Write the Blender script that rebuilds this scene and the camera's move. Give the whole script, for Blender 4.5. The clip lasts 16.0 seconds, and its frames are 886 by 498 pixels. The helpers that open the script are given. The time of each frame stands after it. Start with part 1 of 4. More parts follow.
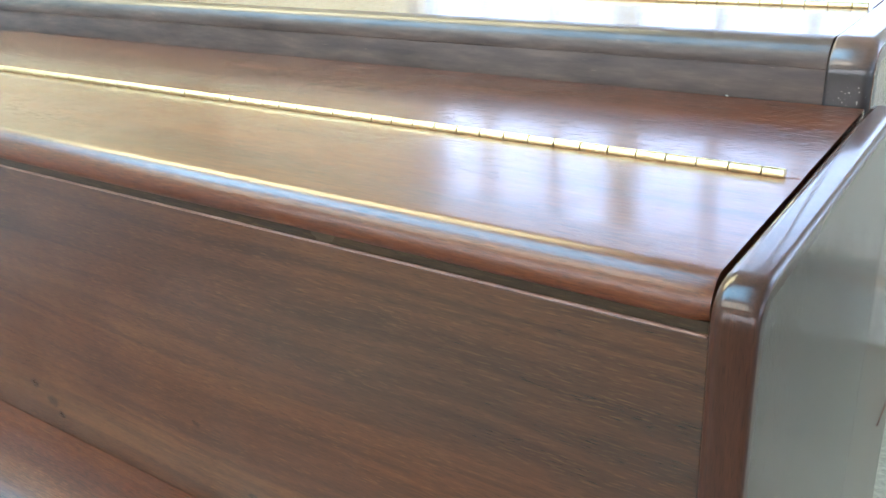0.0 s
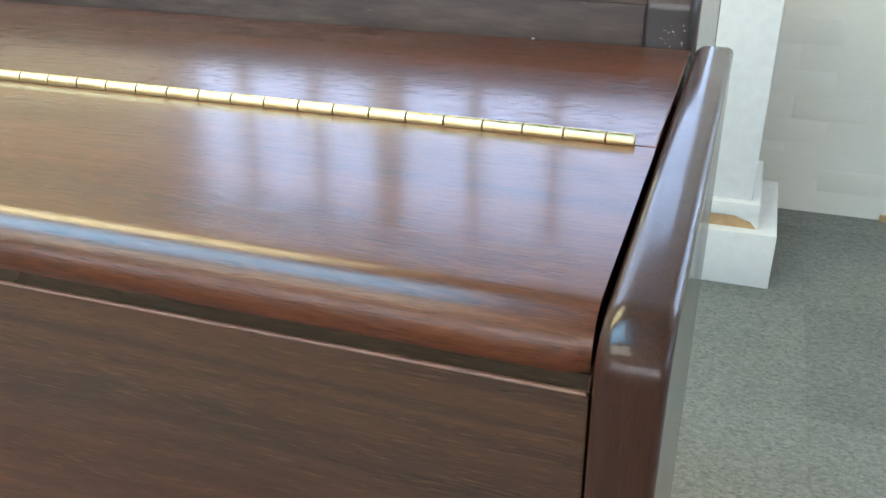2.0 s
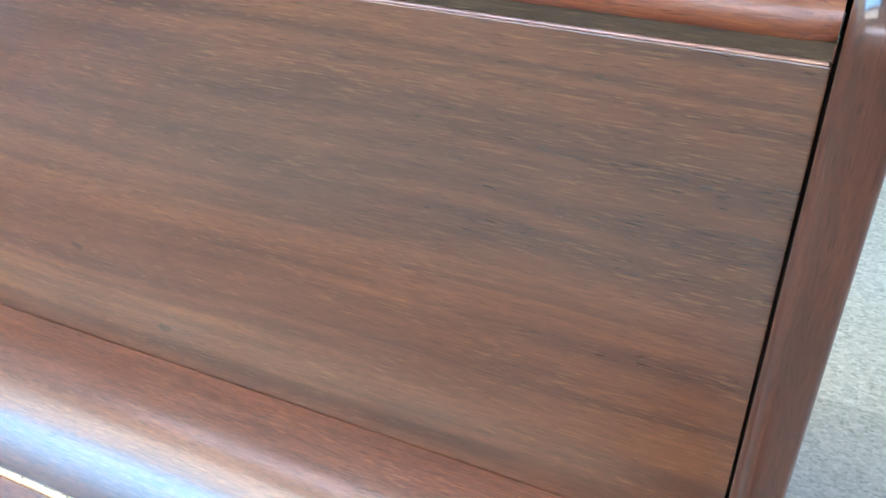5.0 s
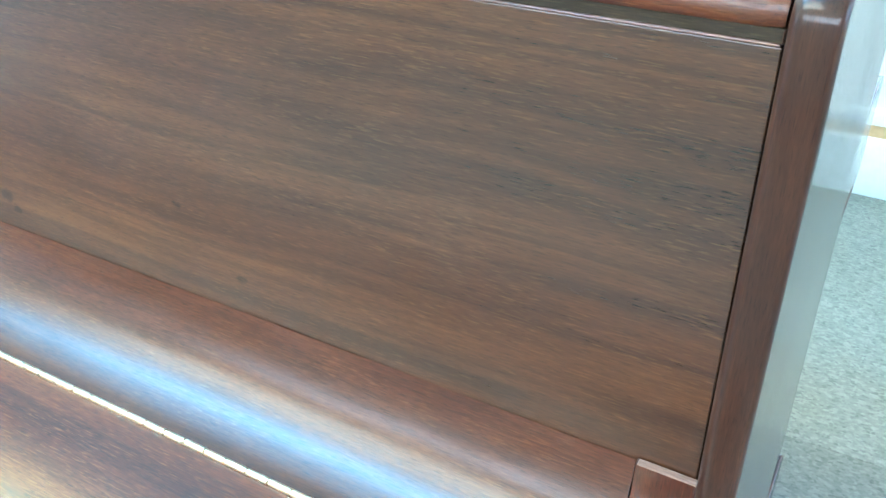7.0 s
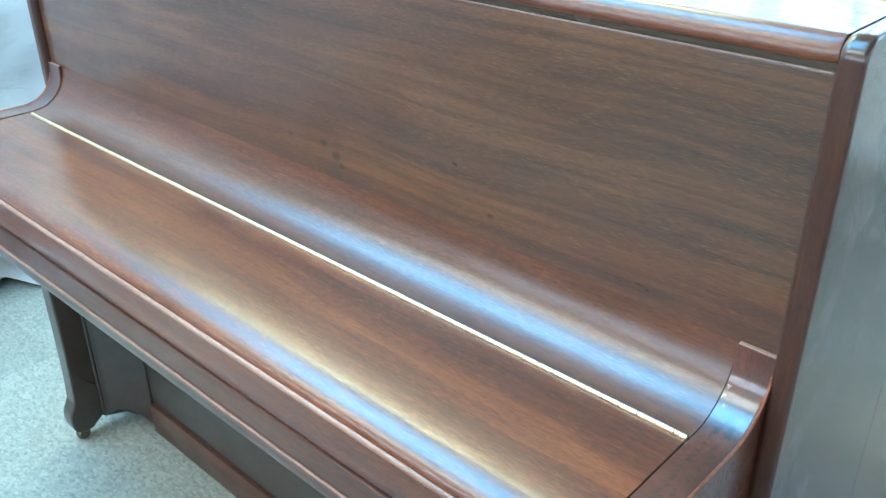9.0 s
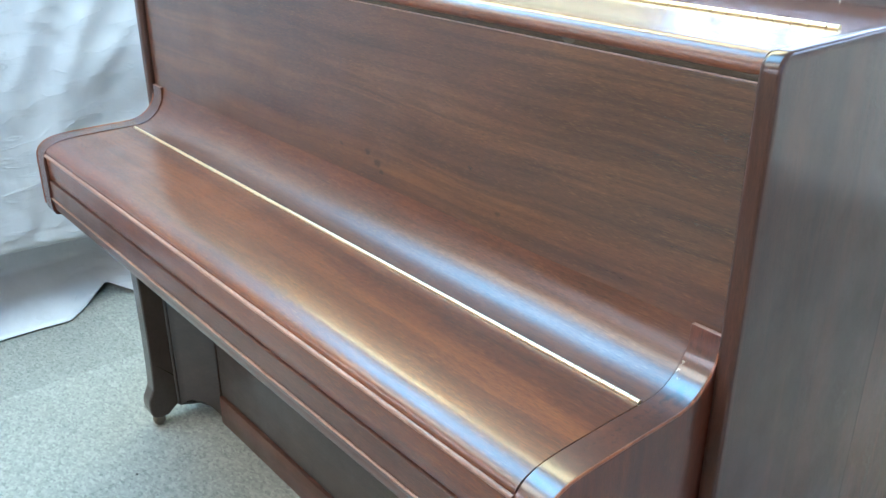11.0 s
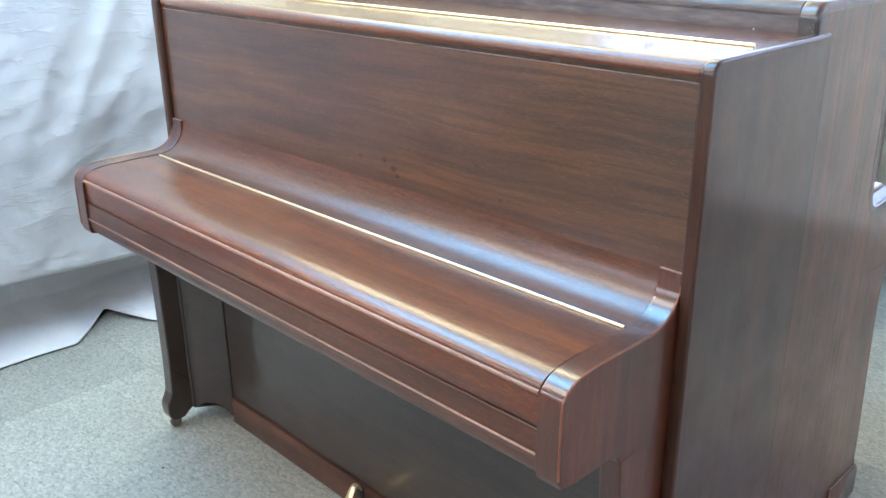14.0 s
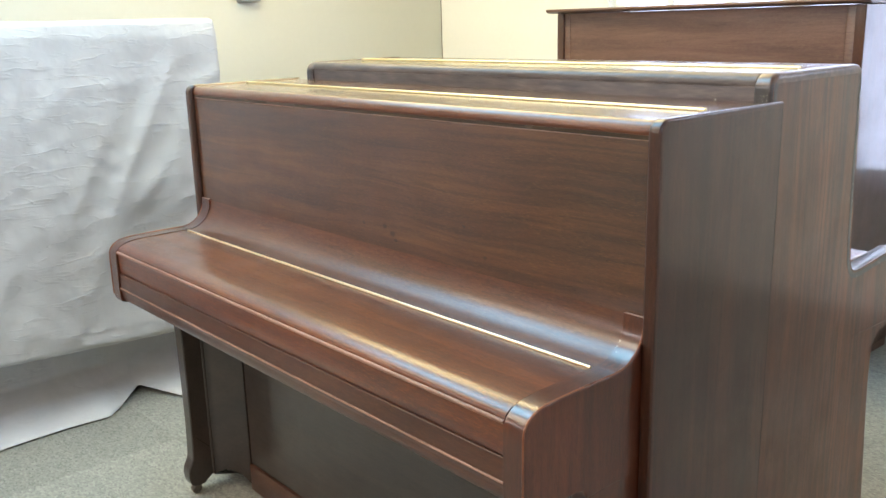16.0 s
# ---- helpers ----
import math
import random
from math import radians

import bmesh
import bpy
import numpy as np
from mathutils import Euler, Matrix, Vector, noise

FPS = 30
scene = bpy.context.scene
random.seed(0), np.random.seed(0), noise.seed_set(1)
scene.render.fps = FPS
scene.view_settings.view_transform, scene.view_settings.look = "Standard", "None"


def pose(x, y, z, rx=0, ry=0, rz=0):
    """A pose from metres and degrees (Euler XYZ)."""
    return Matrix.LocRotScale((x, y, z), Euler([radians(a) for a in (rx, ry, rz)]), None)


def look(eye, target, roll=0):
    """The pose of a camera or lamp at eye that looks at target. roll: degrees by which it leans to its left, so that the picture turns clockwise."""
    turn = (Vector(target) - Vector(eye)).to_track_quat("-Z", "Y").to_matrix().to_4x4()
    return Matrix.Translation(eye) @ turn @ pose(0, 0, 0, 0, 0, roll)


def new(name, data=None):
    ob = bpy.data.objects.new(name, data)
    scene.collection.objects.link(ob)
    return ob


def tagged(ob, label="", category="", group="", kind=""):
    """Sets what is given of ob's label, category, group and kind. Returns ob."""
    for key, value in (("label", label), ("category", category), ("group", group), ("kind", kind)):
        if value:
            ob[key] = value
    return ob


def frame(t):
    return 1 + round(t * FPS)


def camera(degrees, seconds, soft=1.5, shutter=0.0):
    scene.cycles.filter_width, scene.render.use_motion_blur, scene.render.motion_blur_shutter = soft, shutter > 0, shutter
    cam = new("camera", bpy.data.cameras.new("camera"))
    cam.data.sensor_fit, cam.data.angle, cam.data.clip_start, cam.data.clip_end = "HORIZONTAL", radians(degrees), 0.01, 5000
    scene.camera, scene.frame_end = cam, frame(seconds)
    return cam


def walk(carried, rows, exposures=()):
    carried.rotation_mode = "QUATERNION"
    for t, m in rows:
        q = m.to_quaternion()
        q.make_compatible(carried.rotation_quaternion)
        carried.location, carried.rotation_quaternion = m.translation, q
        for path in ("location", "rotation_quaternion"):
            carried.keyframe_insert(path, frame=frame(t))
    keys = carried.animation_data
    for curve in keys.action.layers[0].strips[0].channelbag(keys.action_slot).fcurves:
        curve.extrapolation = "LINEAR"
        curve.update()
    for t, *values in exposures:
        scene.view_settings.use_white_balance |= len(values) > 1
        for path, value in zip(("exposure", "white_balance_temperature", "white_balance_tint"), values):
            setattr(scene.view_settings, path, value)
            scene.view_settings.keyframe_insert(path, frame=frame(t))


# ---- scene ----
cam = camera(53.3, 16.0)
PATH = [
    (0, (0.108, -0.352, 1.268), (-0.966, 1.137, 0.475), -3.3),
    (0.3, (0.066, -0.304, 1.254), (-0.935, 1.234, 0.464), -2.2),
    (0.5, (0.054, -0.279, 1.243), (-0.875, 1.301, 0.442), -1.7),
    (1, (0.037, -0.264, 1.253), (-0.759, 1.359, 0.399), -1.2),
    (1.5, (0.038, -0.243, 1.248), (-0.643, 1.414, 0.361), -0.8),
    (2, (0.032, -0.229, 1.238), (-0.558, 1.442, 0.31), -0.8),
    (2.5, (0.046, -0.223, 1.228), (-0.494, 1.451, 0.275), -0.5),
    (3, (0.062, -0.234, 1.22), (-0.451, 1.424, 0.226), -0.6),
    (3.5, (0.044, -0.264, 1.228), (-0.511, 1.38, 0.236), -1.1),
    (4, (0.034, -0.311, 1.217), (-0.646, 1.273, 0.203), -1.0),
    (4.5, (0.015, -0.3, 1.193), (-0.698, 1.233, 0.125), 0.0),
    (5, (0.001, -0.291, 1.194), (-0.712, 1.144, -0.003), -2.5),
    (5.2, (-0.0, -0.294, 1.186), (-0.708, 1.132, -0.024), -2.3),
    (7.3, (0.091, -0.43, 1.2), (-0.848, 0.998, 0.161), -0.5),
    (7.5, (0.129, -0.467, 1.214), (-0.924, 0.897, 0.2), -1.0),
    (8, (0.201, -0.535, 1.237), (-1.01, 0.714, 0.251), -0.9),
    (8.5, (0.208, -0.617, 1.254), (-1.006, 0.634, 0.273), -0.6),
    (8.7, (0.211, -0.657, 1.265), (-0.985, 0.623, 0.3), -0.7),
    (10.8, (0.415, -0.726, 1.249), (-0.978, 0.457, 0.438), 0.3),
    (11, (0.419, -0.722, 1.258), (-0.98, 0.446, 0.436), -0.2),
    (11.5, (0.431, -0.772, 1.265), (-0.969, 0.403, 0.452), -0.3),
    (12, (0.45, -0.838, 1.272), (-0.927, 0.377, 0.479), -0.5),
    (12.5, (0.479, -0.889, 1.273), (-0.874, 0.359, 0.492), -0.4),
    (13, (0.517, -0.937, 1.273), (-0.822, 0.332, 0.501), -0.3),
    (13.5, (0.548, -0.974, 1.283), (-0.783, 0.313, 0.526), -0.5),
    (14, (0.568, -1.01, 1.278), (-0.769, 0.29, 0.555), -0.7),
    (14.5, (0.585, -1.033, 1.271), (-0.788, 0.28, 0.645), -1.1),
    (15, (0.623, -1.037, 1.257), (-0.792, 0.269, 0.715), -1.4),
    (15.5, (0.681, -1.029, 1.24), (-0.762, 0.263, 0.741), -1.5),
    (16, (0.734, -1.029, 1.234), (-0.727, 0.243, 0.738), -1.6),
]
EXPOSURE = [(0.0, 1.42, 5500, 13), (0.5, 1.17, 5500, 13), (1.0, 0.97, 5550, 13), (1.5, 0.97, 5600, 13), (2.5, 0.94, 5600, 13), (3.0, 0.99, 5600, 11), (3.5, 1.03, 5620, 15), (4.2, 1.55, 5300, 19), (5.0, 2.4, 5050, 16), (7.5, 2.12, 4560, -3), (8.5, 1.97, 4560, -2), (11.0, 1.66, 5150, 13), (13.0, 1.58, 5300, 17), (14.0, 1.6, 5330, 19), (15.0, 1.28, 5480, 20), (16.0, 1.2, 6300, 20)]
walk(cam, [(t, look(eye, target, roll)) for t, eye, target, roll in PATH],
     exposures=EXPOSURE)

# ---------------------------------------------------------------- world and lights
world = bpy.data.worlds.new("world")
scene.world = world
world.use_nodes = True
_bg = world.node_tree.nodes["Background"]
_sky = world.node_tree.nodes.new("ShaderNodeTexSky")
_sky.sky_type, _sky.sun_disc = "NISHITA", False
_sky.sun_elevation, _sky.sun_rotation = radians(38), radians(200)
world.node_tree.links.new(_sky.outputs[0], _bg.inputs[0])
_bg.inputs[1].default_value = 0.08

FRONT = -3.4      # wall behind the walk
BACK = 2.61       # wall with the window and the painted brick
LEFT, RIGHT = -3.40, 3.2
CEIL = 2.75


def lamp(name, width, height, m, power, colour):
    data = bpy.data.lights.new(name, "AREA")
    data.shape, data.size, data.size_y, data.energy, data.color = "RECTANGLE", width, height, power, colour
    ob = new(name, data)
    ob.matrix_world = m
    return ob


# daylight at the window openings; unseen ceiling panels set to suit reflections: a long cool diffuser, stacked brighter
# towards its middle, and warm ones beside it
lamp("daylight_back", 2.05, 2.05, look((-1.095, BACK + 0.22, 1.585), (-1.095, 0, 1.585)), 19.0, (0.60, 0.75, 1.0))
# front and side lamps are added fill; no windows are seen there
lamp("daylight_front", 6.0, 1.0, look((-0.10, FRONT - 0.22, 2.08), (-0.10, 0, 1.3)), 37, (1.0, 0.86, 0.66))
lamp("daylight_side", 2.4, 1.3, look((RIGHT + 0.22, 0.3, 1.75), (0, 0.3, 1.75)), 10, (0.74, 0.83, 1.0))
# lamps stacked in one place so the reflected highlight gets soft edges
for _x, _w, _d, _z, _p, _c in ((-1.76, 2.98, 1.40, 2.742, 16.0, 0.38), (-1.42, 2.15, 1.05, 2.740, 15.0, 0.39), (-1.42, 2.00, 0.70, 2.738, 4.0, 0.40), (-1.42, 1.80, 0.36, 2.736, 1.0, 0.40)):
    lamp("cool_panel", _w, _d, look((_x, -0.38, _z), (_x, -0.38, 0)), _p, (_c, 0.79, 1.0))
lamp("warm_panel", 2.30, 0.97, look((-2.00, 1.035, 2.692), (-2.00, 1.035, 0)), 26, (0.97, 0.82, 0.36))
lamp("warm_panel", 2.10, 0.60, look((-2.00, 0.86, 2.690), (-2.00, 0.86, 0)), 7, (1.0, 0.80, 0.42))
lamp("warm_panel", 2.60, 0.90, look((-1.62, -1.62, 2.692), (-1.62, -1.62, 0)), 22, (1.0, 0.88, 0.62))
# assumed window, out of view; its lamp brightens the right-hand side
lamp("daylight_northeast", 1.78, 1.4, look((1.65, BACK + 0.31, 1.87), (1.65, 0, 1.87)), 13, (0.66, 0.80, 1.0))


# ---------------------------------------------------------------- materials
def shader(name, rough=0.5, metal=0.0, coat=0.0, coat_rough=0.1, spec=0.5):
    m = bpy.data.materials.new(name)
    m.use_nodes = True
    t = m.node_tree
    p = t.nodes["Principled BSDF"]
    p.inputs["Roughness"].default_value = rough
    p.inputs["Metallic"].default_value = metal
    p.inputs["Coat Weight"].default_value = coat
    p.inputs["Coat Roughness"].default_value = coat_rough
    p.inputs["Coat IOR"].default_value = 1.5
    p.inputs["Specular IOR Level"].default_value = spec
    return m, t, p


def node(t, kind, inputs=None, **props):
    n = t.nodes.new(kind)
    for k, v in props.items():
        if k == "data_type":
            n.data_type = v
        elif k == "operation":
            n.operation = v
        elif k == "blend_type":
            n.blend_type = v
        elif k == "feature":
            n.feature = v
        elif k == "wave_type":
            n.wave_type = v
        elif k == "bands_direction":
            n.bands_direction = v
    for k, v in (inputs or {}).items():
        if hasattr(v, "is_output"):
            t.links.new(v, n.inputs[k])
        else:
            n.inputs[k].default_value = v
    return n


def place(t, scale, rot=(0, 0, 0), offset=None):
    c = node(t, "ShaderNodeTexCoord")
    src = c.outputs["Object"]
    if offset is not None:
        src = node(t, "ShaderNodeVectorMath", {0: src, 1: offset}, operation="ADD").outputs[0]
    return node(t, "ShaderNodeMapping", {"Vector": src, "Rotation": tuple(radians(a) for a in rot), "Scale": scale}).outputs[0]


def noise_at(t, vec, scale=1.0, detail=4.0, rough=0.55, distort=0.0):
    return node(t, "ShaderNodeTexNoise", {"Vector": vec, "Scale": scale, "Detail": detail, "Roughness": rough, "Distortion": distort}).outputs["Fac"]


def ramp(t, fac, stops):
    n = t.nodes.new("ShaderNodeValToRGB")
    el = n.color_ramp.elements
    while len(el) < len(stops):
        el.new(0.5)
    for e, (pos, col) in zip(el, stops):
        e.position = pos
        e.color = (*col, 1) if len(col) == 3 else col
    t.links.new(fac, n.inputs[0])
    return n.outputs[0]


def grey(t, fac, lo, hi, a=0.0, b=1.0):
    return node(t, "ShaderNodeMapRange", {"Value": fac, "From Min": lo, "From Max": hi, "To Min": a, "To Max": b}).outputs[0]


def mix(t, fac, a, b, blend="MIX"):
    n = t.nodes.new("ShaderNodeMix")
    n.data_type, n.blend_type = "RGBA", blend
    for k, v in ((0, fac), (6, a), (7, b)):
        if hasattr(v, "is_output"):
            t.links.new(v, n.inputs[k])
        elif k == 0:
            n.inputs[k].default_value = v
        else:
            n.inputs[k].default_value = (*v, 1)
    return n.outputs[2]


def bump(t, p, height, strength, dist=0.001, coat=False):
    b = node(t, "ShaderNodeBump", {"Height": height, "Strength": strength, "Distance": dist})
    t.links.new(b.outputs[0], p.inputs["Normal"])
    if coat:
        t.links.new(b.outputs[0], p.inputs["Coat Normal"])


def wood(name, axis, dark, mid, light, rough=0.38, coat=0.6, coat_rough=0.14, ior=1.5, lean=0.0, figure=1.0, fine=1.0, ribbon=0.0, ribbon_from=None, fleck=0.5, relief=0.12, knots=(), chips=()):
    """Polished mahogany veneer whose grain runs along the axis: broad bands, ribbon stripes, short pale flecks and open pores."""
    m, t, p = shader(name, rough, 0.0, coat, coat_rough, 0.19)
    p.inputs["Coat IOR"].default_value = ior
    along = {"x": (1, 0, 0), "y": (0, 1, 0), "z": (0, 0, 1)}[axis]

    def sc(a, b):
        return tuple(a if k else b for k in along)

    def times(a, b):
        return node(t, "ShaderNodeMath", {0: a, 1: b}, operation="MULTIPLY").outputs[0]
    rot = (0, lean, 0) if axis != "y" else (lean, 0, 0)
    warp = noise_at(t, place(t, sc(1.6, 4.0), rot), 1.0, 2.0)
    off = node(t, "ShaderNodeVectorMath", {0: warp, 1: tuple(0.05 * (0 if k else 1) for k in along)}, operation="MULTIPLY").outputs[0]
    broad = noise_at(t, place(t, sc(1.7, 20.0), rot, off), 1.0, 3.0, 0.5, 0.4)
    streak = noise_at(t, place(t, sc(9.0, 150.0), rot, off), 1.0, 4.0, 0.62, 0.4)
    fibre = noise_at(t, place(t, sc(85.0, 780.0), rot), 1.0, 2.0, 0.6)
    spot = noise_at(t, place(t, sc(70.0, 880.0), rot), 1.0, 2.0, 0.55, 0.3)
    spread = noise_at(t, place(t, sc(6.0, 34.0), rot), 1.0, 3.0, 0.6)
    pores = noise_at(t, place(t, sc(95.0, 1500.0), rot), 1.0, 1.0, 0.5)
    tone = node(t, "ShaderNodeMath", {0: broad, 1: 0.46 * figure}, operation="MULTIPLY").outputs[0]
    tone = node(t, "ShaderNodeMath", {0: streak, 1: 0.26 * fine, 2: tone}, operation="MULTIPLY_ADD").outputs[0]
    tone = node(t, "ShaderNodeMath", {0: fibre, 1: 0.22 * fine, 2: tone}, operation="MULTIPLY_ADD").outputs[0]
    half = 0.23 * figure + 0.24 * fine
    col = ramp(t, grey(t, tone, half - 0.17, half + 0.17), [(0.0, dark), (0.5, mid), (1.0, light)])
    if ribbon:
        rib = noise_at(t, place(t, sc(2.0, 92.0), rot, off), 1.0, 2.0, 0.5, 0.6)
        if ribbon_from:
            reach = node(t, "ShaderNodeSeparateXYZ", {0: place(t, (1, 1, 1))}).outputs[0]
            where = grey(t, reach, *ribbon_from, 0.25, ribbon)
        else:
            where = grey(t, noise_at(t, place(t, sc(1.6, 5.0), rot), 1.0, 2.0, 0.5), 0.40, 0.60, 0.2, ribbon)
        col = mix(t, times(grey(t, rib, 0.44, 0.62), where), col, dark)
    col = mix(t, times(times(grey(t, spot, 0.55, 0.68), grey(t, spread, 0.36, 0.62, 0.25, 1.0)), fleck), col, tuple(k * v for k, v in zip((1.2, 1.45, 1.25), light)))
    pore = grey(t, pores, 0.58, 0.68)
    col = mix(t, times(pore, 0.42), col, tuple(0.3 * v for v in dark))
    if knots:
        rag = node(t, "ShaderNodeTexNoise", {"Vector": place(t, (170, 170, 300)), "Scale": 1.0, "Detail": 2.0}).outputs["Color"]
        rag = node(t, "ShaderNodeVectorMath", {0: rag, 1: (0.010, 0.0, 0.008)}, operation="MULTIPLY").outputs[0]
        spot3 = node(t, "ShaderNodeVectorMath", {0: place(t, (0.75, 0.0, 1.0)), 1: rag}, operation="ADD").outputs[0]
    for kx, kz, kr in knots:
        ln = node(t, "ShaderNodeVectorMath", {0: spot3, 1: (0.75 * kx + 0.005, 0.0, kz + 0.004)}, operation="DISTANCE").outputs["Value"]
        col = mix(t, grey(t, ln, kr, 0.4 * kr, 0.0, 0.7), col, tuple(0.35 * v for v in dark))
    if chips:
        rag = node(t, "ShaderNodeTexNoise", {"Vector": place(t, (420, 420, 420)), "Scale": 1.0, "Detail": 2.0}).outputs["Color"]
        rag = node(t, "ShaderNodeVectorMath", {0: rag, 1: (0.011, 0.011, 0.011)}, operation="MULTIPLY").outputs[0]
        spot3 = node(t, "ShaderNodeVectorMath", {0: place(t, (1, 1, 1)), 1: rag}, operation="ADD").outputs[0]
    for cx, cy, cz, cr in chips:
        ln = node(t, "ShaderNodeVectorMath", {0: spot3, 1: (cx + 0.0055, cy + 0.0055, cz + 0.0055)}, operation="DISTANCE").outputs["Value"]
        col = mix(t, grey(t, ln, cr, 0.7 * cr, 0.0, 0.75), col, (0.34, 0.27, 0.21))
    t.links.new(col, p.inputs["Base Color"])
    smear = noise_at(t, place(t, (9, 9, 9)), 1.0, 5.0, 0.6)
    t.links.new(grey(t, smear, 0.3, 0.7, rough - 0.06, rough + 0.08), p.inputs["Roughness"])
    t.links.new(grey(t, smear, 0.3, 0.7, coat_rough - 0.03, coat_rough + 0.05), p.inputs["Coat Roughness"])
    h = node(t, "ShaderNodeMath", {0: pore, 1: -1.0, 2: fibre}, operation="MULTIPLY_ADD").outputs[0]
    bump(t, p, h, relief, 0.0005, True)
    return m


W_PANEL = wood("mahogany_panel", "x", (0.016, 0.0045, 0.0022), (0.064, 0.0215, 0.0064), (0.117, 0.048, 0.0132), 0.45, 1.0, 0.205, 1.75, lean=11.0, figure=1.0, fine=0.68, relief=0.06, ribbon=0.55, ribbon_from=(-0.1, 0.62), fleck=0.4,
               knots=[(0.079, 0.849, 0.0062), (0.103, 0.837, 0.0078), (0.113, 0.826, 0.0044), (0.010, 0.846, 0.0036), (0.362, 0.836, 0.0042), (0.310, 0.884, 0.0034)])
W_LID = wood("mahogany_lid", "x", (0.021, 0.0047, 0.0017), (0.086, 0.0192, 0.0042), (0.160, 0.046, 0.0095), 0.42, 1.0, 0.10, 1.45, figure=0.85, fleck=0.3)
W_NOSE = wood("mahogany_nose", "x", (0.024, 0.0060, 0.0023), (0.086, 0.0215, 0.0052), (0.155, 0.049, 0.0115), 0.42, 1.0, 0.19, 1.46, figure=0.7, fleck=0.4)
W_FALL = wood("mahogany_fall", "x", (0.022, 0.0045, 0.0016), (0.086, 0.0195, 0.0042), (0.185, 0.053, 0.0105), 0.4, 1.0, 0.20, 1.48, figure=0.9, fleck=0.5)
W_STRIP = wood("mahogany_hollow", "x", (0.022, 0.0060, 0.0026), (0.072, 0.0202, 0.0064), (0.132, 0.046, 0.0135), 0.4, 1.0, 0.22, 1.46, figure=0.6, fleck=0.4)
# base colour darkened to hold down the light on the outward side faces
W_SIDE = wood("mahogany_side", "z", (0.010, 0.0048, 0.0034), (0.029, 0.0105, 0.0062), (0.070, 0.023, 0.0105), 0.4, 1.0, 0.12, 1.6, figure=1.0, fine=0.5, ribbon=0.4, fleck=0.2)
W_REAR = wood("mahogany_rear_side", "z", (0.020, 0.0064, 0.0038), (0.066, 0.0205, 0.0090), (0.145, 0.048, 0.018), 0.4, 1.0, 0.12, 1.6, figure=1.0, fine=0.5, ribbon=0.7, fleck=0.25)
W_ARM = wood("mahogany_arm", "z", (0.014, 0.0032, 0.0020), (0.057, 0.0128, 0.0043), (0.124, 0.033, 0.0098), 0.38, 1.0, 0.11, 1.6, figure=0.9, fine=0.7, ribbon=0.4, fleck=0.3, knots=[(0.683, 0.748, 0.005), (0.690, 0.744, 0.0035), (0.679, 0.743, 0.003)], chips=[(0.668, -0.022, 0.757, 0.0036), (0.672, -0.028, 0.752, 0.0028), (0.669, -0.016, 0.766, 0.0026)])
W_POST = wood("mahogany_post", "z", (0.010, 0.0042, 0.0028), (0.034, 0.0115, 0.0058), (0.066, 0.023, 0.0095), 0.38, 1.0, 0.075, 1.37, figure=0.6, fleck=0.15, relief=0.02)
# dark greenish base colour holds the shade and reflection under the lid's nose
W_RAILTOP = wood("mahogany_fillet", "x", (0.012, 0.0075, 0.0042), (0.030, 0.018, 0.009), (0.075, 0.045, 0.020), 0.42, 0.5, 0.25, figure=0.4, fine=1.4)
# worn edges made paler: the highlight along them is put into the colour
W_LIT_EDGE = wood("worn_lit_edge", "x", (0.085, 0.038, 0.025), (0.21, 0.105, 0.070), (0.34, 0.19, 0.135), 0.4, 0.35, 0.18)
# darker, greyer mahogany: shade and carpet reflections put into the base colour
W_SHADED = wood("mahogany_shaded", "x", (0.013, 0.0090, 0.0070), (0.028, 0.0182, 0.0133), (0.047, 0.029, 0.0197), 0.42, 1.0, 0.12, figure=0.6)
W_EDGE = wood("mahogany_edge", "x", (0.018, 0.008, 0.0055), (0.056, 0.022, 0.013), (0.105, 0.045, 0.024), 0.4, 0.5, 0.16)
W_FRONT = wood("mahogany_front", "x", (0.015, 0.0050, 0.0032), (0.052, 0.0168, 0.0080), (0.102, 0.036, 0.0160), 0.4, 0.7, 0.17, 1.45, figure=0.7)
W_WEAR = wood("rubbed_edge", "z", (0.05, 0.013, 0.006), (0.16, 0.045, 0.016), (0.28, 0.095, 0.035), 0.4, 0.8, 0.12, figure=0.8)
W_FAR = wood("mahogany_red", "x", (0.058, 0.029, 0.020), (0.108, 0.055, 0.038), (0.160, 0.086, 0.060), 0.5, 0.6, 0.20)
W_GLOSS = wood("mahogany_gloss", "z", (0.022, 0.009, 0.006), (0.055, 0.022, 0.013), (0.09, 0.038, 0.021), 0.4, 1.0, 0.05, figure=0.6)

# worn top edge of the rear piano
W_WORN, _t, _p = shader("worn_mahogany", 0.5, 0, 0.4, 0.22, 0.3)
_s = noise_at(_t, place(_t, (14, 90, 90)), 1.0, 5.0, 0.65)
_f = noise_at(_t, place(_t, (60, 400, 400)), 1.0, 3.0, 0.6)
_c = ramp(_t, _s, [(0.3, (0.026, 0.016, 0.013)), (0.55, (0.062, 0.041, 0.032)), (0.75, (0.106, 0.071, 0.053))])
_c = mix(_t, grey(_t, _f, 0.70, 0.78, 0, 0.4), _c, (0.24, 0.16, 0.11))
_t.links.new(_c, _p.inputs["Base Color"])
bump(_t, _p, _f, 0.15, 0.001)

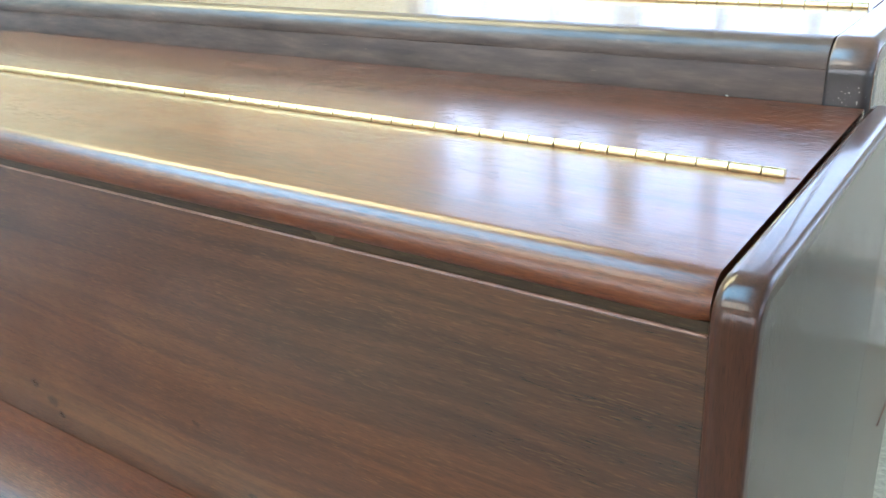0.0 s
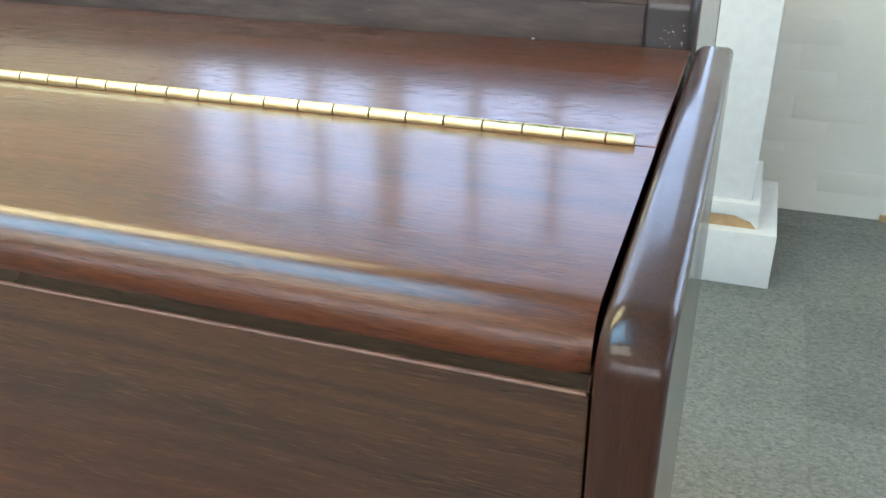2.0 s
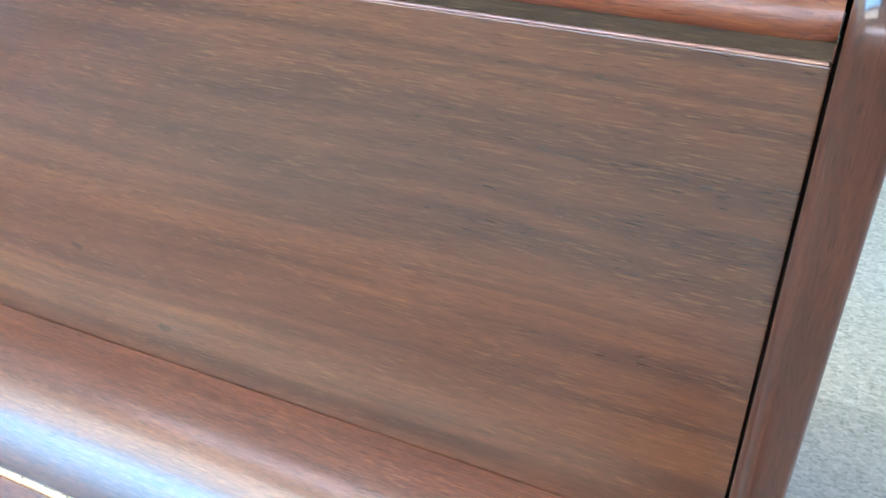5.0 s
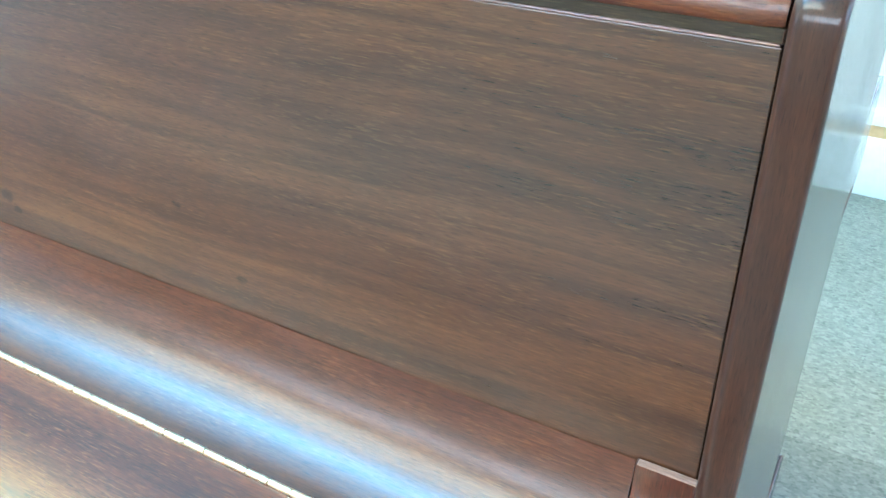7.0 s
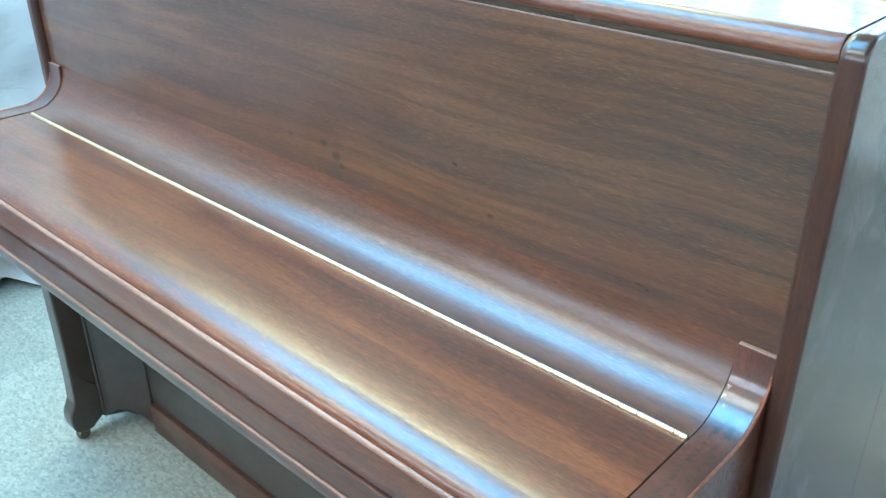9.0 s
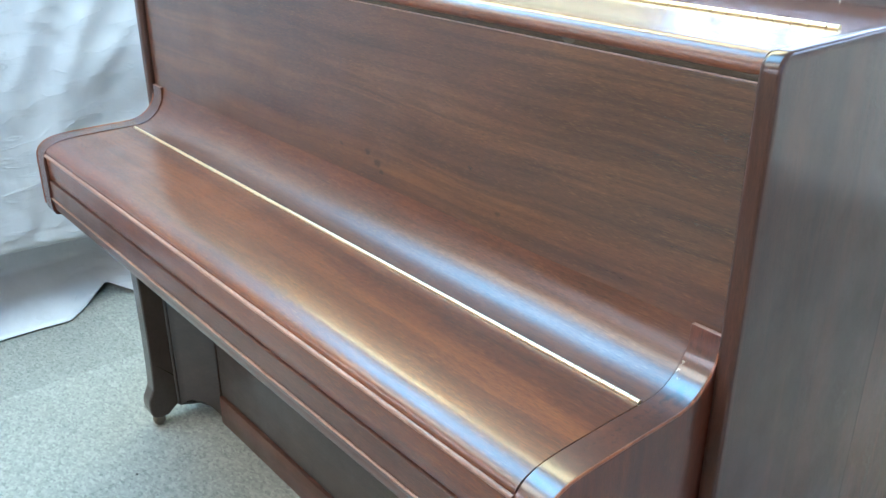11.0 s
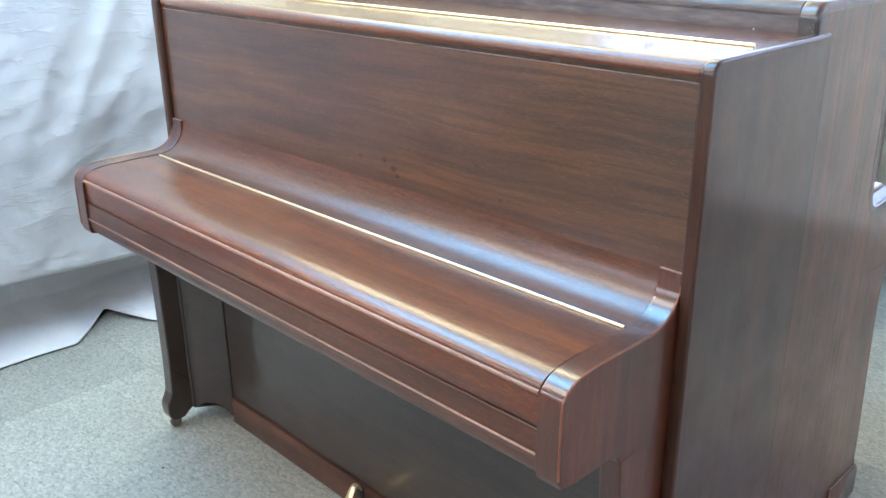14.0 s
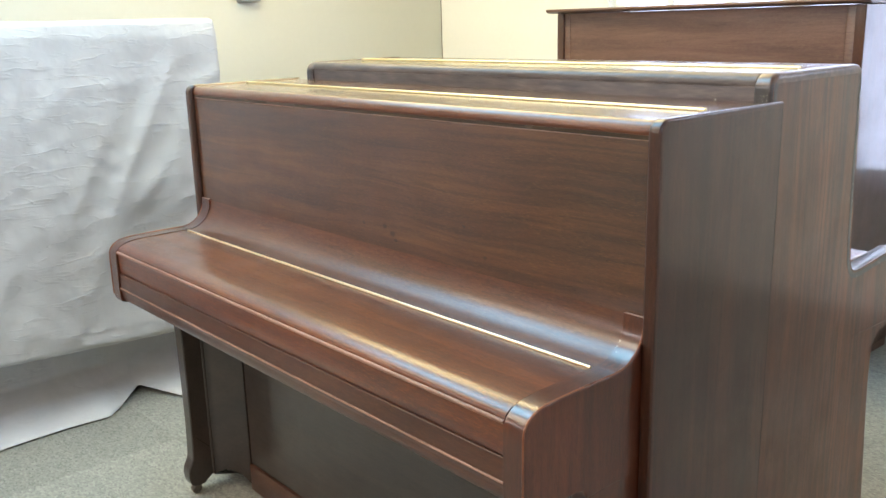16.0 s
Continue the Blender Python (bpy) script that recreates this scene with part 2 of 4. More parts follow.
# the rear piano's rounded corner capping: dull and chipped, near-black below about 1.12 m
W_SCUFF, _t, _p = shader("scuffed_post", 0.45, 0, 0.8, 0.12, 0.35)
_s = noise_at(_t, place(_t, (30, 60, 60)), 1.0, 4.0, 0.6)
_f = noise_at(_t, place(_t, (330, 330, 330)), 1.0, 3.0, 0.6)
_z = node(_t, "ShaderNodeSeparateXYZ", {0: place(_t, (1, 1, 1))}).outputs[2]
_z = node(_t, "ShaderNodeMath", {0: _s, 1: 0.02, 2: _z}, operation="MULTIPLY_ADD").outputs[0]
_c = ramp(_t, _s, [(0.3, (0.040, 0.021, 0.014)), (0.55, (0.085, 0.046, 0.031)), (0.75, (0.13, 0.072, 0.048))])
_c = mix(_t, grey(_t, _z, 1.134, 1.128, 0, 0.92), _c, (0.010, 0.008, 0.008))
_k = node(_t, "ShaderNodeMath", {0: grey(_t, _s, 0.50, 0.60), 1: grey(_t, _f, 0.63, 0.68)}, operation="MULTIPLY").outputs[0]
_k = node(_t, "ShaderNodeMath", {0: _k, 1: grey(_t, _z, 1.140, 1.132)}, operation="MULTIPLY").outputs[0]
_t.links.new(mix(_t, _k, _c, (0.50, 0.44, 0.40)), _p.inputs["Base Color"])
bump(_t, _p, _f, 0.12, 0.001)

BRASS, _t, _p = shader("brass", 0.3, 1.0)
_n = noise_at(_t, place(_t, (60, 400, 400)), 1.0, 3.0)
_t.links.new(ramp(_t, _n, [(0.3, (0.66, 0.52, 0.26)), (0.7, (0.84, 0.70, 0.40))]), _p.inputs["Base Color"])
_t.links.new(grey(_t, _n, 0.3, 0.7, 0.26, 0.40), _p.inputs["Roughness"])

PALE_BRASS, _t, _p = shader("pale_brass", 0.35, 1.0)
_n = noise_at(_t, place(_t, (60, 400, 400)), 1.0, 3.0)
_t.links.new(ramp(_t, _n, [(0.3, (0.88, 0.65, 0.38)), (0.7, (0.97, 0.80, 0.54))]), _p.inputs["Base Color"])

# near-black stand-in for shade in gaps and hollows; also colours one crumb
DARK, _t, _p = shader("dark_gap", 0.8)
_t.links.new(ramp(_t, noise_at(_t, place(_t, (40, 40, 40))), [(0.3, (0.010, 0.007, 0.006)), (0.7, (0.02, 0.014, 0.011))]), _p.inputs["Base Color"])

CARPET, _t, _p = shader("carpet", 0.95, spec=0.1)
_r = node(_t, "ShaderNodeObjectInfo").outputs["Random"]
_g = node(_t, "ShaderNodeNewGeometry").outputs["Position"]
_f = noise_at(_t, node(_t, "ShaderNodeMapping", {"Vector": _g, "Scale": (150, 210, 150)}).outputs[0], 1.0, 2.0, 0.7)
_m = noise_at(_t, node(_t, "ShaderNodeMapping", {"Vector": _g, "Scale": (95, 150, 95)}).outputs[0], 1.0, 3.0, 0.75)
_q = noise_at(_t, node(_t, "ShaderNodeMapping", {"Vector": _g, "Scale": (55, 85, 55)}).outputs[0], 1.0, 2.0, 0.6)
_b = noise_at(_t, node(_t, "ShaderNodeMapping", {"Vector": _g, "Scale": (2.5, 2.5, 2.5)}).outputs[0], 1.0, 4.0, 0.6)
_v = node(_t, "ShaderNodeTexVoronoi", {"Vector": node(_t, "ShaderNodeMapping", {"Vector": _g, "Scale": (125, 200, 125)}).outputs[0], "Scale": 1.0, "Randomness": 1.0}).outputs["Color"]
_v = node(_t, "ShaderNodeSeparateColor", {0: _v}).outputs[0]
_v = node(_t, "ShaderNodeMath", {0: _m, 1: 0.8, 2: _v}, operation="MULTIPLY_ADD").outputs[0]
_c = ramp(_t, grey(_t, _v, 0.2, 1.6), [(0.12, (0.138, 0.142, 0.126)), (0.30, (0.176, 0.179, 0.157)), (0.62, (0.202, 0.204, 0.178)), (0.92, (0.248, 0.249, 0.218))])
_c = mix(_t, grey(_t, _q, 0.4, 0.68, 0, 0.2), _c, (0.32, 0.322, 0.272))
_c = mix(_t, grey(_t, _f, 0.58, 0.70, 0, 0.32), _c, (0.080, 0.086, 0.082))
_k = node(_t, "ShaderNodeMath", {0: _b, 1: 0.35, 2: grey(_t, _r, 0, 1, 0.78, 0.99)}, operation="MULTIPLY_ADD").outputs[0]
_c = mix(_t, 1.0, _c, node(_t, "ShaderNodeCombineColor", {0: _k, 1: _k, 2: _k}).outputs[0], "MULTIPLY")
_t.links.new(_c, _p.inputs["Base Color"])
bump(_t, _p, _f, 0.12, 0.002)


def paint(name, colour, rough=0.6, wear=0.06):
    m, t, p = shader(name, rough, spec=0.4)
    a = noise_at(t, place(t, (1.3, 1.3, 1.3)), 1.0, 5.0, 0.6)
    b = noise_at(t, place(t, (38, 38, 38)), 1.0, 4.0, 0.6)
    k = node(t, "ShaderNodeMath", {0: a, 1: 0.5, 2: 0.0}, operation="MULTIPLY_ADD").outputs[0]
    k = node(t, "ShaderNodeMath", {0: b, 1: 0.5, 2: k}, operation="MULTIPLY_ADD").outputs[0]
    t.links.new(ramp(t, k, [(0.25, tuple(v * (1 - 2.2 * wear) for v in colour)), (0.55, colour), (0.8, tuple(min(1, v * (1 + wear)) for v in colour))]), p.inputs["Base Color"])
    bump(t, p, b, 0.05, 0.0015)
    return m


CREAM = paint("cream_paint", (0.475, 0.478, 0.405), 0.6, 0.015)
WHITE = paint("white_paint", (0.80, 0.80, 0.76))
BRICKP = paint("painted_brick", (0.72, 0.71, 0.625), 0.7, 0.02)
CEILP = paint("ceiling_paint", (0.66, 0.59, 0.42), 0.8)
CHIP = paint("chipboard", (0.52, 0.34, 0.17), 0.85, 0.2)
PLASTICB = paint("grey_socket", (0.28, 0.29, 0.30), 0.4)
SLATE = paint("dark_grey_top", (0.075, 0.082, 0.095), 0.35, 0.1)
RIM = shader("pale_metal_rim", 0.3, 0.6)[0]
RIM.node_tree.nodes["Principled BSDF"].inputs["Base Color"].default_value = (0.78, 0.78, 0.77, 1)
RUBBER = paint("castor_wheel", (0.09, 0.075, 0.055), 0.5, 0.15)

SHEET, _t, _p = shader("plastic_sheet", 0.38, spec=0.45)
_a = noise_at(_t, place(_t, (3, 3, 2)), 1.0, 4.0, 0.6, 0.8)
_t.links.new(ramp(_t, _a, [(0.3, (0.36, 0.364, 0.366)), (0.7, (0.445, 0.450, 0.450))]), _p.inputs["Base Color"])
_w = node(_t, "ShaderNodeTexNoise", {"Vector": place(_t, (4, 4, 4)), "Scale": 1.0, "Detail": 3.0}).outputs["Color"]
_h = noise_at(_t, place(_t, (5, 5, 3), (30, 0, 0)), 1.0, 3.0, 0.5, 0.6)
for _k, _v, _r in ((0.55, (6, 6, 9), (28, 0, 0)), (0.30, (15, 15, 20), (-35, 0, 0)), (0.12, (38, 38, 44), (10, 0, 0))):
    _q = node(_t, "ShaderNodeVectorMath", {0: place(_t, _v, _r), 1: node(_t, "ShaderNodeVectorMath", {0: _w, 1: (1.6, 1.6, 1.6)}, operation="MULTIPLY").outputs[0]}, operation="ADD").outputs[0]
    _n = node(_t, "ShaderNodeTexVoronoi", {"Vector": _q, "Scale": 1.0}).outputs["Distance"]
    _h = node(_t, "ShaderNodeMath", {0: _n, 1: _k, 2: _h}, operation="MULTIPLY_ADD").outputs[0]
for _v, _r in (((4, 4, 15), (32, 0, 0)), ((6, 6, 24), (-24, 0, 0))):
    _n = node(_t, "ShaderNodeMath", {0: node(_t, "ShaderNodeMath", {0: noise_at(_t, place(_t, _v, _r), 1.0, 2.0, 0.5), 1: 0.5}, operation="SUBTRACT").outputs[0]}, operation="ABSOLUTE").outputs[0]
    _n = node(_t, "ShaderNodeMath", {0: grey(_t, _n, 0.03, 0.0), 1: grey(_t, noise_at(_t, place(_t, tuple(1.7 * u for u in _v), _r)), 0.45, 0.62)}, operation="MULTIPLY").outputs[0]
    _h = node(_t, "ShaderNodeMath", {0: _n, 1: 0.30, 2: _h}, operation="MULTIPLY_ADD").outputs[0]
bump(_t, _p, _h, 0.24, 0.020)

GLASS, _t, _p = shader("window_glass", 0.02)
_p.inputs["Transmission Weight"].default_value = 1.0
_p.inputs["IOR"].default_value = 1.1

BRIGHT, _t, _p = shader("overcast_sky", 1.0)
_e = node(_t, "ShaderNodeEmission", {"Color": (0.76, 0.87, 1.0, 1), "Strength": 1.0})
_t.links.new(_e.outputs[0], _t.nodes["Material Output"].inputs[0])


# ---------------------------------------------------------------- mesh helpers
def finish(name, bm, material, angle=35):
    bmesh.ops.recalc_face_normals(bm, faces=bm.faces)
    me = bpy.data.meshes.new(name)
    bm.to_mesh(me)
    bm.free()
    me.materials.append(material)
    for f in me.polygons:
        f.use_smooth = True
    me.set_sharp_from_angle(angle=radians(angle))
    return me


def even(ob):
    """Keeps flat faces flat beside their rounded edges."""
    mod = ob.modifiers.new("even", "WEIGHTED_NORMAL")
    mod.keep_sharp = True
    mod.weight = 50


def part(name, bm, material, parent, label="", angle=35):
    """One mesh, given in world metres, as a part of a thing or of a part."""
    ob = new(name, finish(name, bm, material, angle))
    base, up = Vector(), parent
    while up:
        base, up = base + up.location, up.parent
    ob.data.transform(Matrix.Translation(-base))
    if parent:
        ob.parent = parent
    if name in ("lid_front", "lid_rear", "lid", "upper_panel", "lower_panel", "arm", "leg", "side"):
        even(ob)
    return tagged(ob, label)


def thing(name, at, label, category, group="", kind=""):
    ob = new(name)
    ob.location = at
    ob.matrix_world = Matrix.Translation(at)
    return tagged(ob, label, category, group, kind)


def solo(name, bm, material, label, category="", group="", kind="", angle=35):
    return tagged(new(name, finish(name, bm, material, angle)), label, category, group, kind)


def box(x0, x1, y0, y1, z0, z1, r=0.0, seg=2, bm=None):
    b = bmesh.new()
    bmesh.ops.create_cube(b, size=1)
    for v in b.verts:
        v.co = Vector((x0 + (v.co.x + 0.5) * (x1 - x0), y0 + (v.co.y + 0.5) * (y1 - y0), z0 + (v.co.z + 0.5) * (z1 - z0)))
    if r:
        bmesh.ops.bevel(b, geom=b.edges[:], offset=r, segments=seg, profile=0.5, affect="EDGES")
    return join(bm, b)


def join(bm, b):
    if bm is None:
        return b
    me = bpy.data.meshes.new("tmp")
    b.to_mesh(me)
    b.free()
    bm.from_mesh(me)
    bpy.data.meshes.remove(me)
    return bm


def prism(points, a0, a1, axis="x", r=0.0, seg=3, bm=None):
    """A closed outline carried along an axis: (y, z) along x, (x, z) along y, (x, y) along z; r rounds the end edges."""
    b = bmesh.new()

    def at(p, a):
        return {"x": (a, p[0], p[1]), "y": (p[0], a, p[1]), "z": (p[0], p[1], a)}[axis]
    lo = [b.verts.new(at(p, a0)) for p in points]
    hi = [b.verts.new(at(p, a1)) for p in points]
    n = len(points)
    b.faces.new(lo)
    b.faces.new(hi[::-1])
    ends = []
    for i in range(n):
        b.faces.new((lo[i], lo[(i + 1) % n], hi[(i + 1) % n], hi[i]))
    if r:
        b.edges.ensure_lookup_table()
        for ring in (lo, hi):
            for i in range(n):
                ends.append(b.edges.get((ring[i], ring[(i + 1) % n])))
        bmesh.ops.bevel(b, geom=ends, offset=r, segments=seg, profile=0.5, affect="EDGES", clamp_overlap=True)
    return join(bm, b)


def slab_round(points, x0, x1, r, s, seg=4):
    """A plank whose outline in (y, z) is carried along x, with the edges of its two faces rounded over by r and s."""
    n = len(points)
    area = sum(points[i][0] * points[(i + 1) % n][1] - points[(i + 1) % n][0] * points[i][1] for i in range(n))
    flip = 1 if area > 0 else -1
    norm = []
    for i in range(n):
        a, c = points[i - 1], points[(i + 1) % n]
        d = Vector((c[0] - a[0], c[1] - a[1])).normalized()
        norm.append((-d.y * flip, d.x * flip))
    b = bmesh.new()
    rings = []
    turns = [math.pi / 2 * k / seg for k in range(seg + 1)]
    for x, i in [(x0 + r * (1 - math.sin(t)), r * (1 - math.cos(t))) for t in reversed(turns)] + [(x1 - s * (1 - math.sin(t)), s * (1 - math.cos(t))) for t in turns]:
        rings.append([b.verts.new((x, p[0] + i * q[0], p[1] + i * q[1])) for p, q in zip(points, norm)])
    for a, c in zip(rings, rings[1:]):
        for k in range(n):
            b.faces.new((a[k], a[(k + 1) % n], c[(k + 1) % n], c[k]))
    b.faces.new(rings[0])
    b.faces.new(rings[-1][::-1])
    return b


def arc(cx, cz, r, a0, a1, n=6, rz=None):
    rz = r if rz is None else rz
    return [(cx + r * math.cos(radians(a0 + (a1 - a0) * i / n)), cz + rz * math.sin(radians(a0 + (a1 - a0) * i / n))) for i in range(n + 1)]


def smooth_line(points, n=5):
    """Catmull-Rom points through the given ones."""
    out = []
    for i in range(len(points) - 1):
        p0, p1, p2, p3 = points[max(i - 1, 0)], points[i], points[i + 1], points[min(i + 2, len(points) - 1)]
        for k in range(n):
            u = k / n
            out.append(tuple(0.5 * (2 * b + (c - a) * u + (2 * a - 5 * b + 4 * c - d) * u * u + (3 * b - a - 3 * c + d) * u ** 3) for a, b, c, d in zip(p0, p1, p2, p3)))
    return out + [points[-1]]


def tube(path, radii, n=10, flat=1.0):
    b = bmesh.new()
    rings = []
    for i, p in enumerate(path):
        p = Vector(p)
        d = (Vector(path[min(i + 1, len(path) - 1)]) - Vector(path[max(i - 1, 0)])).normalized()
        s = d.cross(Vector((1, 0, 0))).normalized() if abs(d.x) < 0.95 else d.cross(Vector((0, 0, 1))).normalized()
        u = d.cross(s)
        rings.append([b.verts.new(p + radii[i] * (math.cos(2 * math.pi * k / n) * u + flat * math.sin(2 * math.pi * k / n) * s)) for k in range(n)])
    for a, c in zip(rings, rings[1:]):
        for k in range(n):
            b.faces.new((a[k], a[(k + 1) % n], c[(k + 1) % n], c[k]))
    b.faces.new(rings[0][::-1])
    b.faces.new(rings[-1])
    return b


def edge_cap(path, x0, x1, r0, r1, depth=0.010, proud=0.0):
    """A solid capping swept along an outline in (y, z): flat sides at x0 and x1, rounded over with radius r0 and r1."""
    sec = [(x0, -depth)]
    sec += [(x0 + r0 * (1 - math.cos(a)), -r0 * (1 - math.sin(a))) for a in [math.pi / 2 * k / 6 for k in range(7)]]
    sec += [(x1 - r1 * (1 - math.cos(a)), -r1 * (1 - math.sin(a))) for a in [math.pi / 2 * (6 - k) / 6 for k in range(7)]]
    sec += [(x1, -depth)]
    b = bmesh.new()
    rings = []
    for i, p in enumerate(path):
        q0, q1 = path[max(i - 1, 0)], path[min(i + 1, len(path) - 1)]
        d = Vector((q1[0] - q0[0], q1[1] - q0[1])).normalized()
        n = Vector((-d.y, d.x))
        rings.append([b.verts.new((x, p[0] + n.x * (h + proud), p[1] + n.y * (h + proud))) for x, h in sec])
    for a, c in zip(rings, rings[1:]):
        for k in range(len(sec)):
            b.faces.new((a[k], a[(k + 1) % len(sec)], c[(k + 1) % len(sec)], c[k]))
    b.faces.new(rings[0])
    b.faces.new(rings[-1][::-1])
    return b


KNUCKLE = 0.0193


def hinge(parent, x_left, x_right, y, z, rad, leaf=0.006, metal=BRASS):
    """A long brass piano hinge of alternating knuckles, each a piece of its own."""
    root = part("hinge", box(x_left, x_right, y - leaf, y + leaf, z - rad - 0.001, z - rad + 0.0006), metal, parent, "long polished brass piano hinge")
    def knuckle(length):
        b = bmesh.new()
        bmesh.ops.create_cone(b, cap_ends=True, segments=20, radius1=rad, radius2=rad, depth=length)
        bmesh.ops.bevel(b, geom=[e for e in b.edges if abs(e.verts[0].co.z - e.verts[1].co.z) < 1e-6], offset=0.0003, segments=1, affect="EDGES")
        bmesh.ops.rotate(b, verts=b.verts, cent=(0, 0, 0), matrix=Matrix.Rotation(radians(90), 3, "Y"))
        return finish("knuckle", b, metal)
    me, short = knuckle(KNUCKLE - 0.0006), knuckle(0.0124)
    base = parent.matrix_world.translation
    x, first = x_right, True
    rnd = random.Random(5)
    while x - KNUCKLE > x_left - 0.004:
        w = 0.0132 if first else KNUCKLE
        k = new("knuckle", short if first else me)
        k.location = Vector((x - w / 2, y + rnd.uniform(-0.00008, 0.00008), z + rnd.uniform(-0.00008, 0.00008))) - base
        k.parent = root
        x -= w
        first = False
    return root


# ---------------------------------------------------------------- the room
def slab(name, x0, x1, y0, y1, z0, z1, material, label):
    return solo(name, box(x0, x1, y0, y1, z0, z1), material, label, kind="structure")


floor = thing("floor", (0, 0, 0), "grey-green flecked carpet tiles over a concrete floor", "floor", kind="structure")
part("subfloor", box(LEFT - 0.3, RIGHT + 0.3, FRONT - 0.3, BACK + 0.3, -0.12, -0.012), CARPET, floor)
slab("ceiling", LEFT - 0.3, RIGHT + 0.3, FRONT - 0.3, BACK + 0.3, CEIL, CEIL + 0.15, CEILP, "plain beige painted ceiling")
slab("wall_west", LEFT - 0.2, LEFT, FRONT - 0.2, BACK + 0.2, -0.012, CEIL, CREAM, "pale cream painted wall behind the sheeted piano")


def wall_with_window(name, axis, a0, a1, pos, thick, w0, w1, z0, z1, material, label, lights, wide=()):
    """A wall along x or y with one window opening through it, and the window: frame, mullions, panes, sill."""
    b = bmesh.new()

    def blk(p0, p1, q0, q1, h0, h1, r=0.0, bm=None):
        return box(p0, p1, q0, q1, h0, h1, r, 1, bm) if axis == "x" else box(q0, q1, p0, p1, h0, h1, r, 1, bm)
    q0, q1 = (pos, pos + thick) if thick > 0 else (pos + thick, pos)
    ps, hs, qs = (a0, w0, w1, a1), (-0.012, z0, z1, CEIL), (q0, q1)
    grid = {(i, k, m): b.verts.new((ps[i], qs[m], hs[k]) if axis == "x" else (qs[m], ps[i], hs[k])) for i in range(4) for k in range(4) for m in range(2)}
    for i in range(3):
        for k in range(3):
            if (i, k) != (1, 1):
                for m in range(2):
                    b.faces.new([grid[i, k, m], grid[i + 1, k, m], grid[i + 1, k + 1, m], grid[i, k + 1, m]])
    loops = [[(i, 0) for i in range(4)] + [(3, k) for k in range(1, 4)] + [(i, 3) for i in (2, 1, 0)] + [(0, k) for k in (2, 1)], [(1, 1), (2, 1), (2, 2), (1, 2)]]
    for loop in loops:
        for c, d in zip(loop, loop[1:] + loop[:1]):
            b.faces.new([grid[(*c, 0)], grid[(*d, 0)], grid[(*d, 1)], grid[(*c, 1)]])
    wall = solo(name, b, material, label, kind="structure")
    win = thing("window_" + name[5:], (0, 0, 0), "white-framed window with upright mullions and clear panes", "window", kind="structure")
    s = 1 if thick > 0 else -1
    f0, f1 = sorted((pos + s * 0.06, pos + s * 0.12))
    fr = blk(w0, w0 + 0.05, f0, f1, z0, z1, 0.006)
    fr = blk(w1 - 0.05, w1, f0, f1, z0, z1, 0.006, fr)
    fr = blk(w0 + 0.05, w1 - 0.05, f0, f1, z1 - 0.05, z1, 0.006, fr)
    fr = blk(w0 + 0.05, w1 - 0.05, f0, f1, z0, z0 + 0.05, 0.006, fr)
    part("window_frame", fr, WHITE, win)
    s0, s1 = sorted((pos - s * 0.04, pos + s * 0.06))
    part("window_sill", blk(w0 - 0.03, w1 + 0.03, s0, s1, z0 - 0.03, z0, 0.004), WHITE, win)
    xs = [w0 + 0.05] + list(lights) + [w1 - 0.05]
    for x in lights:
        half = 0.055 if x in wide else 0.02
        part("mullion", blk(x - half, x + half, f0, f1, z0 + 0.05, z1 - 0.05, 0.005), WHITE, win)
    g0, g1 = sorted((pos + s * 0.085, pos + s * 0.091))
    for p0, p1 in zip(xs, xs[1:]):
        pane = part("pane", blk(p0, p1, g0, g1, z0 + 0.05, z1 - 0.05), GLASS, win)
        pane.visible_shadow = False
    k0, k1 = sorted((pos + s * 0.30, pos + s * 0.31))
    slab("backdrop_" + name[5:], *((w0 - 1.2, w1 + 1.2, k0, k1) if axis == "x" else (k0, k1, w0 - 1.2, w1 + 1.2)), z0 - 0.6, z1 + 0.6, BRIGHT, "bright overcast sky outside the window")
    return wall


wall_with_window("wall_north", "x", LEFT, 0.575, BACK, 0.2, -2.14, -0.05, 0.55, 2.62, BRICKP, "pale painted brick wall with a wide window",
                 (-1.82, -1.51, -1.21, -0.87, -0.57), wide=(-1.21,))
wall_with_window("wall_northeast", "x", 0.577, RIGHT, BACK + 0.09, 0.2, 0.75, 2.55, 1.15, 2.6, BRICKP, "white painted brick wall with an unseen window assumed above", (1.35, 1.95))
slab("skirting", 0.577, RIGHT, BACK + 0.076, BACK + 0.0885, 0.0, 0.062, WHITE, "low white painted skirting board")
slab("pier_foot", 0.500, 0.577, BACK - 0.016, BACK - 0.0005, 0.0, 0.020, CHIP, "chipped bare foot of the brick pier")
# south and east walls are out of view; their windows only carry fill light
wall_with_window("wall_south", "x", LEFT, RIGHT, FRONT, -0.2, -3.15, 2.95, 1.55, 2.6, CREAM, "unseen cream wall with a long high window added for fill light",
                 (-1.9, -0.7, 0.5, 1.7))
wall_with_window("wall_east", "y", FRONT, BACK, RIGHT, 0.2, -0.9, 1.5, 1.05, 2.4, WHITE, "unseen white wall with a window added for fill light", (-0.1, 0.7))
solo("wall_joint", box(LEFT, LEFT + 0.0025, BACK - 0.004, BACK, 0.0, CEIL - 0.002), RUBBER, "thin dark crack where two walls meet", kind="structure")

# ---------------------------------------------------------------- the mahogany upright in front
X0, X1 = -1.404, 0.004          # inner faces of the two sides
SIDE = 0.0200
MID = (X0 + X1) / 2


